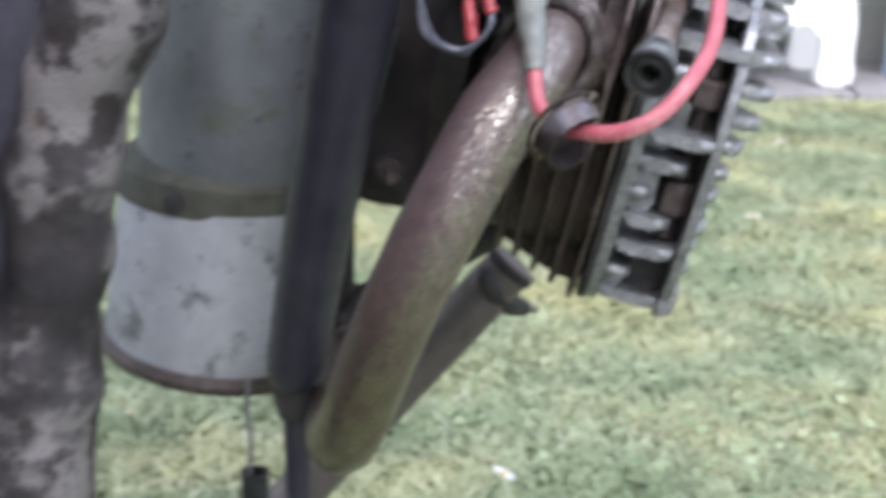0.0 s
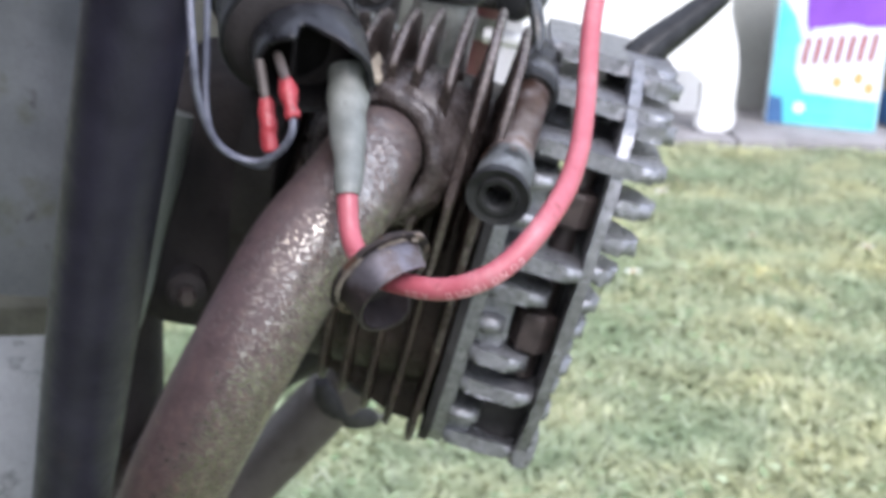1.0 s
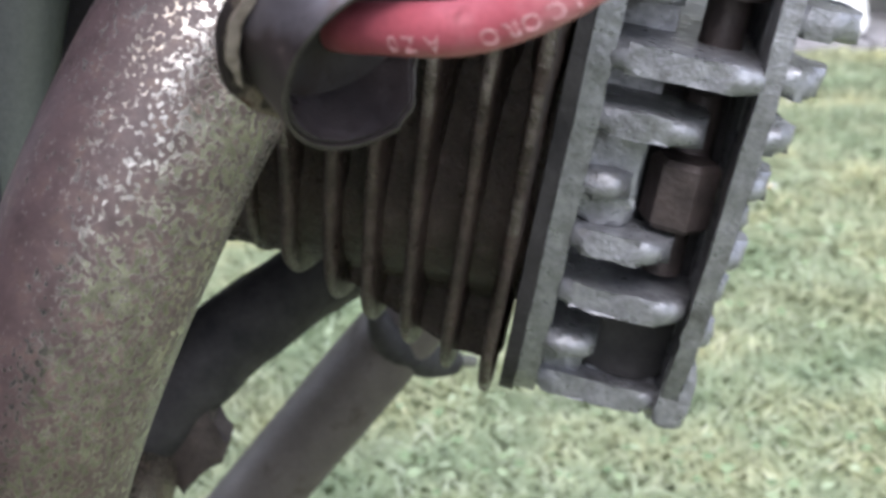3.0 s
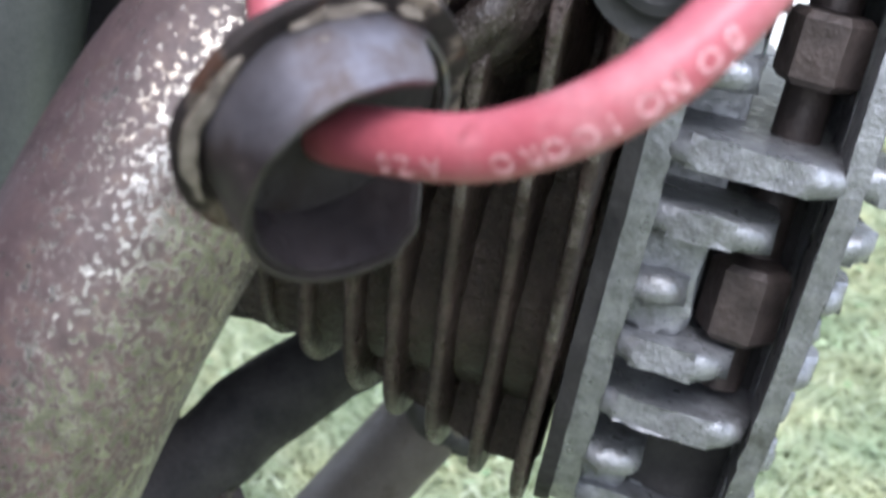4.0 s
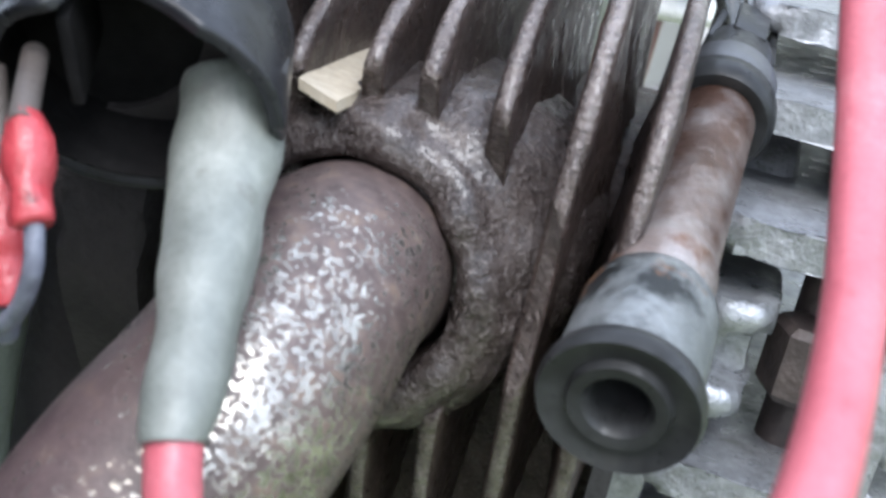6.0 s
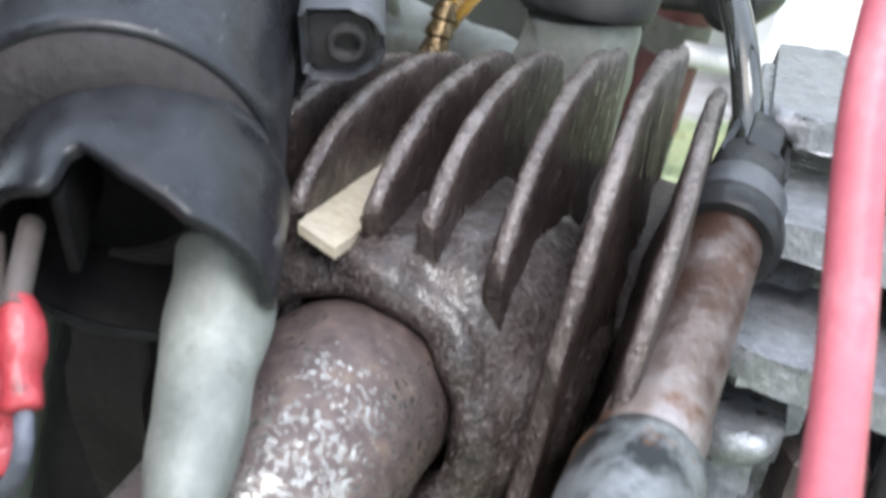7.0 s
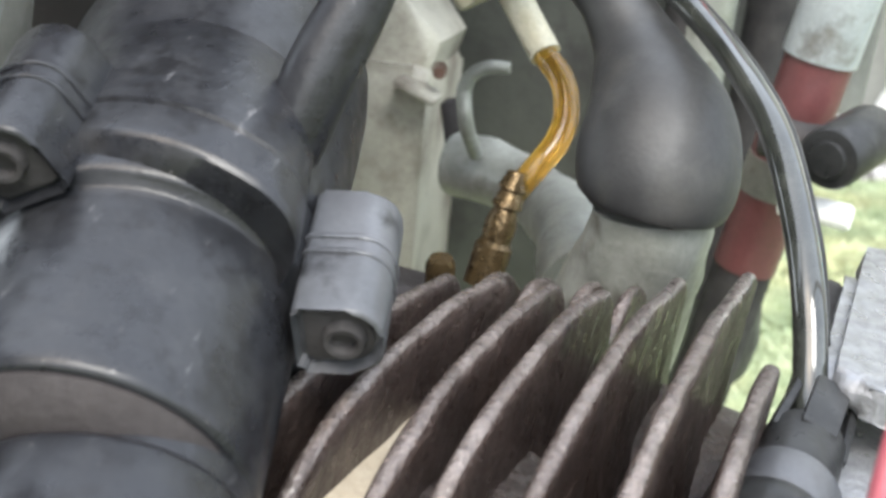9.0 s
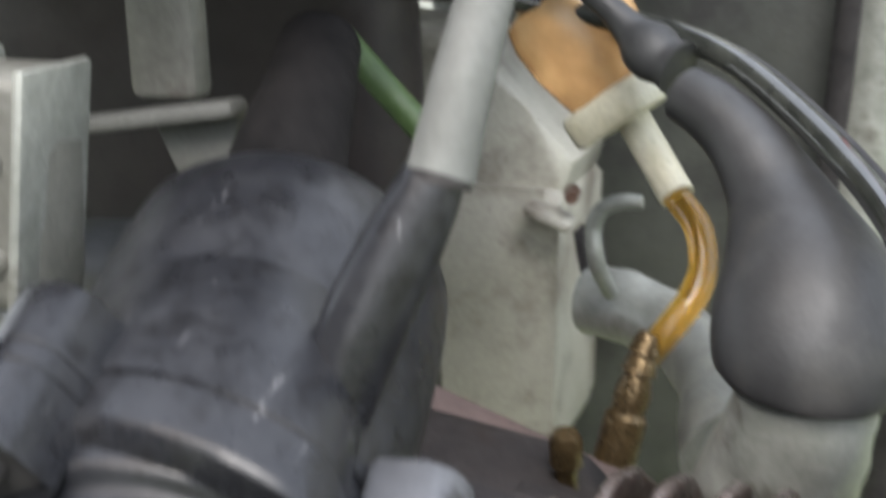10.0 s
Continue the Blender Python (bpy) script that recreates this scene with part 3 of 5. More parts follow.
def build_paving():
    """A narrow paved strip of concrete slabs along the lawn, each slab a piece."""
    root = thing("pavement", (1.0, EDGE_Y + 0.17, 0), "narrow strip of worn grey concrete slabs beside the lawn", "pavement", kind="structure")
    part("bedding", block((7.0, 0.36, 0.06), pose(1.0, EDGE_Y + 0.195, -0.046), 0.004), CONCRETE, root)
    for col in range(14):
        b = rough_up(block((0.494, 0.334, 0.05), pose(-2.4 + 0.5 * col, EDGE_Y + 0.175, -0.024 + 0.003 * ((col * 7) % 3)), 0.008), 0.003, 9)
        part("slab", b, CONCRETE, root)


build_paving()


def build_wall():
    w = block((9.0, 0.25, 2.6), pose(1.5, EDGE_Y + 0.50, 1.25), 0.01)
    single("wall_north", w, RENDER_WALL, "grey-green rendered house wall beyond the lawn", "wall", kind="structure")


build_wall()

# ---- the engine: one frame for cylinder and head ----
ENG = V(0.0812, 0.44, 0.353)
AX = V(1, -0.164, -0.2226).normalized()           # along the cylinder, towards the head
UP = (V(0, 0, 1) - AX * AX.z).normalized()
BK = UP.cross(AX)                                # away from the near side


def eng(s, d, h):
    return ENG + AX * s + BK * d + UP * h


def across(s):
    """Frame of a plate across the cylinder: x back, y up, z along."""
    return Matrix.Translation(eng(s, 0, 0)) @ Matrix((BK, UP, AX)).transposed().to_4x4()


def level(h):
    """Frame of a plate along the cylinder: x along, y back, z up."""
    return Matrix.Translation(eng(0, 0, h)) @ Matrix((AX, BK, UP)).transposed().to_4x4()


def rounded(front, back, low, top, radii, n=9):
    """Outline of a rounded rectangle; radii: top front, low front, low back, top back."""
    out = []
    for cx, cy, r, a0 in ((front + radii[0], top - radii[0], radii[0], 90), (front + radii[1], low + radii[1], radii[1], 180),
                          (back - radii[2], low + radii[2], radii[2], 270), (back - radii[3], top - radii[3], radii[3], 0)):
        for k in range(n):
            a = radians(a0 + 90 * k / (n - 1))
            out.append((cx + r * math.cos(a), cy + r * math.sin(a)))
    return out


FIN_RIM = ((20, 0.0590), (35, 0.0620), (50, 0.0646), (75, 0.0696), (95, 0.0707), (115, 0.0815), (135, 0.0925), (150, 0.0845), (170, 0.0660), (190, 0.0565), (220, 0.0565), (245, 0.0670), (270, 0.0700), (295, 0.0690),
           (320, 0.0610), (345, 0.0560), (380, 0.0590))


def bent(x, knots):
    """A smooth curve through the knots (x, y)."""
    xs, ys = np.array([k[0] for k in knots], float), np.array([k[1] for k in knots], float)
    m = np.gradient(ys, xs)
    i = int(np.clip(np.searchsorted(xs, x) - 1, 0, len(xs) - 2))
    h = xs[i + 1] - xs[i]
    t = (x - xs[i]) / h
    return float((1 + 2 * t) * (1 - t) ** 2 * ys[i] + t * (1 - t) ** 2 * h * m[i] + t * t * (3 - 2 * t) * ys[i + 1] + t * t * (t - 1) * h * m[i + 1])


def fin_outline(s, grow=0.0, crest=0.004, lobe=True):
    """A fin: bulging front shoulder, its crest at d = crest; behind it a slot and a lower rear lobe, or a long fall."""
    out = []
    for deg in range(20, 380, 3):
        a = radians(deg)
        r = bent(deg, FIN_RIM) + grow
        d, h = r * math.cos(a), r * math.sin(a)
        h *= 1 + (3.8 if h > 0 else 6.27) * s
        if h > 0.030:
            h -= float(np.interp(s, (-0.0100, -0.0042), (0, 0.0050))) * min(1.0, (h - 0.030) / 0.015)
        if 0 < deg < 110 and d > crest:
            gap = d - crest
            if lobe:
                h -= float(np.interp(gap, (0, 0.004, 0.007, 0.013, 0.017, 0.030), (0, 0.006, 0.011, 0.011, 0.006, 0.004)))
            else:
                h -= float(np.interp(gap, (0, 0.002, 0.006, 0.020), (0, 0.003, 0.012, 0.020)))
        out.append((d, h))
    return out


HEAD_RIM = [(-0.012, 0.066), (-0.026, 0.060), (-0.040, 0.050), (-0.0470, 0.038), (-0.0490, 0.024), (-0.0490, 0.008), (-0.0470, -0.001), (-0.0430, -0.0236), (-0.0375, -0.040), (-0.0300, -0.0545), (-0.016, -0.0640),
            (0.0, -0.0660), (0.030, -0.0640), (0.048, -0.048), (0.052, 0.0), (0.050, 0.048), (0.034, 0.064), (0.012, 0.0675)]


def head_outline(grow=0.0):
    return [(d * (1 + grow / math.hypot(d, h)), h * (1 + grow / math.hypot(d, h))) for d, h in HEAD_RIM]


def notched(grow, top):
    """The head's outline, cut low at its front corner where the plug cap lies."""
    out = []
    for x, y in evenly(head_outline(grow), 0.003):
        cap = float(np.interp(x, (-0.060, -0.016, -0.008, 0.060), (0.047, 0.050, top, top)))
        out.append((float(x), min(float(y), cap)))
    return out


def evenly(outline, step):
    """The same closed outline with points at even steps, its corners eased."""
    pts = [np.array(p) for p in outline] + [np.array(outline[0])]
    run = np.cumsum([0.0] + [float(np.hypot(*(b - a))) for a, b in zip(pts, pts[1:])])
    n = int(run[-1] / step)
    at = np.linspace(0, run[-1], n, endpoint=False)
    q = np.stack([np.interp(at, run, [p[k] for p in pts]) for k in (0, 1)], 1)
    for _ in range(3):
        q = 0.5 * q + 0.25 * np.roll(q, 1, 0) + 0.25 * np.roll(q, -1, 0)
    return q


FIN_SECTION = [(0.0, 0.0), (0.0001, 0.00050), (0.0004, 0.00085), (0.0010, 0.00112), (0.0022, 0.00122), (0.0045, 0.00126), (0.0090, 0.00140), (0.0140, 0.00165), (0.0200, 0.0021), (0.0270, 0.0032)]


PORT, PORT_N = V(0.0452, 0.3765, 0.3908), V(-0.167, -0.980, 0.100).normalized()   # exhaust port: mouth and its facing


def behind_port(p):
    """Keeps the casting round the exhaust port behind the port's mouth."""
    w = p - PORT
    a = w.dot(PORT_N)
    far = (w - PORT_N * a).length
    return p - PORT_N * max(0.0, a - float(np.interp(far, (0, 0.0165, 0.0180, 0.0240, 0.0300), (-0.005, -0.0045, -0.0030, 0.0025, 0.020))))


def fin_body(s, crest, lobe):
    """A cast fin: rounded rim, worn and painted sky-bright above, growing thicker towards its root."""
    out, m, bm = evenly(fin_outline(s, 0.0, crest, lobe), 0.0012), across(s), bmesh.new()
    n = len(out)
    sides = []
    for side in (1, -1):
        rows = []
        for depth, half in FIN_SECTION:
            if depth == 0 and side == -1:
                rows.append(sides[0][0])
                continue
            row = []
            for x, y in out:
                r = math.hypot(x, y)
                wear = noise.noise(Vector((x * 170, y * 170, s * 500)))
                chip = max(0.0, noise.noise(Vector((x * 60, y * 60, s * 900 + 5))) - 0.25)
                k = 1 - (depth + 0.00035 * wear + 0.0012 * chip) / r
                bow = 0.0006 * noise.noise(Vector((x * 30, y * 30, s * 300)))
                row.append(bm.verts.new(behind_port(m @ Vector((x * k, y * k, side * half * (1 + 0.18 * wear) + bow)))))
            rows.append(row)
        sides.append(rows)
        for k, (a, b) in enumerate(zip(rows, rows[1:])):
            for j in range(n):
                # upper rim gets the paler iron: wear plus sky highlight put into colour
                worn_lit = out[j][1] + 0.03 * noise.noise(Vector((out[j][0] * 90, out[j][1] * 90, s * 700))) > -0.005
                bm.faces.new((a[j], a[(j + 1) % n], b[(j + 1) % n], b[j])).material_index = 1 if k < 2 and worn_lit else 0
    return bm


FINS = ((-0.0497, -0.004, True), (-0.0427, -0.003, True), (-0.0345, -0.004, True), (-0.0278, -0.005, True), (-0.0200, 0.006, False), (-0.0119, 0.015, False), (-0.0042, -0.022, False))


def build_cylinder():
    root = thing("engine_cylinder", eng(-0.03, 0, -0.066), "rust-brown cast-iron engine cylinder with worn cooling fins", "engine cylinder")
    core = slab(rounded(-0.040, 0.032, -0.046, 0.046, (0.03,) * 4), 0.056, across(-0.029), 0.002)
    part("barrel", rough_up(core, 0.0006, 300), IRON, root)
    for s, crest, lobe in FINS:
        part("fin", fin_body(s, crest, lobe), IRON, root, sharp=80).data.materials.append(WORN_LIT)
    under = [(-0.050, -0.030), (-0.002, -0.030), (-0.002, -0.0585), (-0.012, -0.0570), (-0.024, -0.0525), (-0.036, -0.0470), (-0.050, -0.0390)]
    part("lower_web", cast_slab(under, 0.040, Matrix.Translation(eng(0, 0.002, 0)) @ Matrix((AX, UP, -BK)).transposed().to_4x4(), 0.002), IRON, root)
    part("top_flange", rough_up(slab(notched(0.0005, 0.060), 0.0026, across(0.0000), 0.0006), 0.0003, 200), SMOKE_SHADE, root, "soot-black joint face")
    # exhaust port boss, its mouth facing the near side, flaring into the fin roots
    shape = [(0.0125, -0.030), (0.0125, 0.0002), (0.0138, 0.0013), (0.0160, 0.0011), (0.0172, 0.0002), (0.0182, -0.0016), (0.0190, -0.0036), (0.0198, -0.0062), (0.0206, -0.0100), (0.0214, -0.0160), (0.0222, -0.0300)]
    fine = [(a[0] + (b[0] - a[0]) * k / 3, a[1] + (b[1] - a[1]) * k / 3) for a, b in zip(shape, shape[1:]) for k in range(3)] + [shape[-1]]
    boss = turned(fine, axes(PORT, PORT_N), 96, True)
    lean = (AX * 0.80 + UP * 0.60).normalized()
    for v in boss.verts:
        w = v.co - PORT
        deep = -w.dot(PORT_N)
        out = (w + PORT_N * deep).normalized()
        if (w + PORT_N * deep).length > 0.0165:
            v.co += out * max(0.0, out.dot(lean)) ** 3 * float(np.interp(deep, (0.0005, 0.003, 0.008, 0.016, 0.03), (0, 0.0030, 0.0054, 0.0056, 0.0040)))
    part("port_boss", rough_up(boss, 0.0009, 210), SCUFFED, root, sharp=70)
    ear = slab([(-0.012, 0.012), (-0.002, 0.010), (0.0022, 0.004), (0.0028, -0.002), (-0.0010, -0.0055), (-0.008, -0.013), (-0.016, -0.018), (-0.020, -0.006)], 0.016, axes(eng(-0.0165, -0.0575, 0.0385), -BK, UP), 0.0028, 4)
    part("port_ear", rough_up(ear, 0.0006, 260), SCUFFED, root)
    return root


def build_base_gasket_side():
    root = thing("crankcase", (-0.03, 0.46, 0.31), "oily black engine crankcase behind the exhaust pipe", "crankcase")
    body = rough_up(block((0.054, 0.09, 0.080), Matrix.Translation((0.006, 0.476, 0.359)) @ pose(0, 0, 0, 0, 10, 0), 0.014, 4), 0.002, 60)
    part("body", body, ENGINE, root)
    sump = rough_up(block((0.075, 0.05, 0.11), pose(-0.062, 0.510, 0.290), 0.016, 4), 0.002, 60)
    part("sump", sump, ENGINE, root)
    part("cylinder_foot", slab(fin_outline(-0.06, -0.006), 0.010, across(-0.0615), 0.002), ENGINE, root)
    boss = turned([(0, 0.004), (0.004, 0.004), (0.006, 0.002), (0.006, -0.03)], axes((-0.006, 0.424, 0.338), (0, -1, 0)), 20)
    part("cover_boss", boss, ENGINE, root)
    bolt = turned([(0, 0.003), (0.0022, 0.003), (0.0030, 0.002), (0.0030, -0.002)], axes((-0.0055, 0.4195, 0.338), (0.2, -1, 0)), 6)
    part("bolt", bolt, BROWNED, root, "dull steel bolt head")


RIBS = [(0.0625, 0.041, -0.014), (0.0530, 0.041, -0.033), (0.0410, 0.041, -0.0475), (0.0315, 0.0150, -0.0490), (0.0205, 0.0140, -0.0500), (0.0098, 0.0300, -0.0500), (-0.0006, 0.0220, -0.0480),
        (-0.0120, 0.0130, -0.0455), (-0.0218, 0.0220, -0.0440), (-0.0325, 0.0275, -0.0410), (-0.0440, 0.0140, -0.0365), (-0.0545, 0.0300, -0.0290)]


def cast_slab(outline, thick, m, bevel=0.0012, rough=0.0006, step=0.0018, segs=3):
    """A plate of rough casting: its outline cut into short steps, edges rounded and uneven."""
    b = slab([(float(x), float(y)) for x, y in evenly(outline, step)], thick, m, bevel, segs)
    return rough_up(b, rough, 240)


def head_front(h):
    """How far forward the head's ribbed face stands at a height."""
    return float(np.interp(h, [q[1] for q in HEAD_RIM[10::-1]], [q[0] for q in HEAD_RIM[10::-1]]))


def build_head():
    root = thing("cylinder_head", eng(0.015, 0, -0.067), "grey cast-aluminium cylinder head with deep ribs, dirty and wet", "cylinder head")
    part("joint_flange", cast_slab(notched(0.0, 0.0635), 0.0040, across(0.0032), 0.0009, 0.0005), ALU, root)
    core = slab(rounded(-0.030, 0.034, -0.044, 0.050, (0.026,) * 4), 0.013, across(0.0080), 0.002)
    part("core", rough_up(core, 0.0008, 200), ALU, root, "dirt-darkened inner casting")
    for h, end, front in RIBS:
        back = 0.05 if end > 0.025 else front + 0.024
        out = [(0.003, back), (0.003, front + 0.001), (0.010, front + 0.0002), (end - 0.0035, front - 0.0006), (end - 0.0008, front + 0.0016), (end, front + 0.005), (end, back)]
        part("rib", cast_slab(out, 0.0044, level(h), 0.0020), ALU, root)
    # black wall: the deep shadow between the ribs painted as colour
    part("inner_wall", cast_slab([(0.012, -0.052), (0.0278, -0.052), (0.0278, 0.004), (0.012, 0.004)], 0.012, Matrix.Translation(eng(0, -0.0190, 0)) @ Matrix((AX, UP, -BK)).transposed().to_4x4(), 0.0012), SMOKE_SHADE, root, "wall behind the nuts, blackened for deep shade")
    # shallow walls between the ribs
    for s0, s1, h0, h1, sink in ((0.004, 0.0145, -0.0200, -0.0010, 0.0052), (0.004, 0.0135, 0.0200, 0.0320, 0.0060), (0.004, 0.0130, -0.0540, -0.0440, 0.0060), (0.0130, 0.0275, -0.0560, -0.0490, 0.0070)):
        d = head_front((h0 + h1) / 2) + sink
        out = [(s0, h0), (s1, h0), (s1 - 0.001, (h0 + h1) / 2), (s1, h1), (s0, h1)]
        part("web", cast_slab(out, 0.020, Matrix.Translation(eng(0, d + 0.010, 0)) @ Matrix((AX, UP, -BK)).transposed().to_4x4(), 0.0016, 0.0008), ALU, root)
    # thin strip of plate across the ribs' front
    rim = HEAD_RIM[:11]
    strip = [(d + 0.0002, h) for d, h in rim] + [(d + 0.011, h * 0.97) for d, h in rim[::-1]]
    part("cross_plate", cast_slab(strip, 0.0032, across(0.0289), 0.0009, 0.0005), ALU, root)
    # ragged rib ends beyond the plate
    for h, end in ((0.0600, 0.0430), (0.0500, 0.0430), (0.0400, 0.0430), (0.0300, 0.0425), (0.0195, 0.0412), (0.0100, 0.0378), (0.0000, 0.0362), (-0.0085, 0.0348), (-0.0150, 0.0330), (-0.0215, 0.0345), (-0.0290, 0.0332), (-0.0385, 0.0338)):
        d = head_front(h)
        out = [(0.0290, d + 0.003), (end - 0.005, d + 0.0035), (end - 0.0015, d + 0.0055), (end, d + 0.009), (end - 0.0006, d + 0.014), (0.0290, d + 0.030)]
        part("rib_end", cast_slab(out, 0.0048, level(h), 0.0022, 0.0008, 0.0014), ALU, root)
    for h, d, tall in ((-0.0125, -0.0355, 0.0118), (0.0255, -0.0390, 0.0100)):
        nut = turned([(0, tall / 2), (0.0050, tall / 2), (0.0060, tall / 2 - 0.001), (0.0060, -tall / 2 + 0.001), (0.0050, -tall / 2), (0, -tall / 2)], axes(eng(0.0210, d, h), UP, AX + BK * 0.35), 6)
        part("nut", nut, BROWNED, root, "browned steel stud nut")
        part("stud", turned([(0, 0.016), (0.0030, 0.016), (0.0036, 0.015), (0.0036, -0.016), (0, -0.016)], axes(eng(0.0215, d + 0.006, h), UP), 16), BROWNED, root)
    foot = [(0.0262, -0.0580), (0.0325, -0.0580), (0.0330, -0.0460), (0.0300, -0.0400), (0.0275, -0.0400), (0.0270, -0.0500)]
    part("corner_lug", cast_slab(foot, 0.016, Matrix.Translation(eng(0, -0.0230, 0)) @ Matrix((AX, UP, -BK)).transposed().to_4x4(), 0.0012), ALU, root)


build_cylinder()
build_base_gasket_side()
build_head()


# ---- exhaust pipe ----
def build_exhaust():
    line = [(0.0475, 0.3950, 0.3860), (0.0462, 0.3830, 0.3900), (0.0440, 0.3700, 0.3914), (0.0380, 0.3567, 0.3846), (0.0277, 0.3469, 0.3731), (0.0154, 0.3391, 0.3514), (0.0029, 0.3419, 0.3239), (-0.0070, 0.3534, 0.2956), (-0.0151, 0.3674, 0.2693), (-0.0208, 0.3827, 0.2525),
            (-0.0235, 0.4050, 0.2470), (-0.0235, 0.4400, 0.2480), (-0.0250, 0.5200, 0.2500)]
    rad = [0.0112, 0.0114, 0.0115, 0.0122, 0.0125, 0.0122, 0.0121, 0.0121, 0.0122, 0.0123, 0.0123, 0.0123, 0.0123]
    bm = hose([(*p, r) for p, r in zip(line, rad)], None, 8, 48)
    single("exhaust_pipe", bm, CHROME, "pitted chrome exhaust pipe speckled with brown rust", "exhaust pipe")


build_exhaust()


# ---- tin cup threaded on the red lead ----
CUP_N = V(0.5057, -0.6871, -0.5217).normalized()


TEAR = ((0, 0.0018), (30, 0.0015), (54, 0.0016), (64, 0.0030), (70, 0.0062), (76, 0.0077), (300, 0.0077), (316, 0.0064), (328, 0.0036), (342, 0.0020), (360, 0.0018))


def torn_wall(m, outer, inner, top, lower=0.0):
    """A thin collar whose height falls away at its tear."""
    bm, cols = bmesh.new(), []
    for k in range(90):
        deg = 4 * k
        a = radians(deg)
        z = float(np.interp(deg, [q[0] for q in TEAR], [q[1] for q in TEAR])) - lower
        z += 0.00035 * noise.noise(Vector((deg * 0.13, 2, 0))) if deg < 72 or deg > 290 else 0
        lean = (outer - top) * 0.4 * z / 0.0077
        cols.append([bm.verts.new(m @ V(r * math.cos(a), r * math.sin(a), h)) for r, h in ((outer, 0.0004), (outer - lean, z), (inner - lean + 0.0001, z), (inner, 0.0004))])
    for p, q in zip(cols, cols[1:] + cols[:1]):
        for j in range(4):
            bm.faces.new((p[j], q[j], q[(j + 1) % 4], p[(j + 1) % 4]))
    return bm


def crust(m, a0, a1, r, w):
    """An uneven thin smear along the flange."""
    bm, cols = bmesh.new(), []
    for k in range(41):
        deg = a0 + (a1 - a0) * k / 40
        a = radians(deg)
        full = math.sin(math.pi * k / 40) ** 0.5
        lo = r - w * full * (0.9 + 0.5 * noise.noise(Vector((deg * 0.11, r * 900, 0))))
        hi = r + w * full * (0.9 + 0.8 * noise.noise(Vector((deg * 0.09, r * 900, 7))))
        cols.append([bm.verts.new(m @ V(q * math.cos(a), q * math.sin(a), z)) for q, z in ((lo, 0.0003), (lo + 0.0001, 0.0011), (hi - 0.0001, 0.0010), (hi, 0.0002))])
    for p, q in zip(cols, cols[1:]):
        for j in range(3):
            bm.faces.new((p[j], q[j], q[j + 1], p[j + 1]))
    return bm


def build_cup():
    c = V(0.0445, 0.3156, 0.3795)
    root = thing("tin_cup", c, "small blackened tin cup threaded on the red lead", "metal cap")
    m = axes(c, CUP_N)
    rim = turned([(0.0088, -0.0006), (0.0108, -0.0009), (0.0117, -0.0002), (0.0115, 0.0007), (0.0105, 0.0008), (0.0092, 0.0006)], m, 56, True)
    part("flange", rough_up(rim, 0.0005, 240), BLACKTIN, root)
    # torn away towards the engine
    part("collar", torn_wall(m, 0.0096, 0.0091, 0.0092), DARKENED_STEEL, root, "bare lilac-grey metal collar, torn on one side")
    part("lining", torn_wall(m, 0.00905, 0.0086, 0.0086, 0.0003), LINING_BLACK, root, "black lining")
    for a0, a1, r, w in ((140, 216, 0.01055, 0.0008), (80, 120, 0.01010, 0.0006), (60, 74, 0.0103, 0.0005)):
        part("sealant_crust", crust(m, a0, a1, r, w), CRUST, root, "tan crust of old sealant")
    floor = turned([(0, 0.0010), (0.0090, 0.0010), (0.0090, 0.0002), (0, 0.0002)], m, 32)
    part("bottom", floor, ENGINE, root)


build_cup()


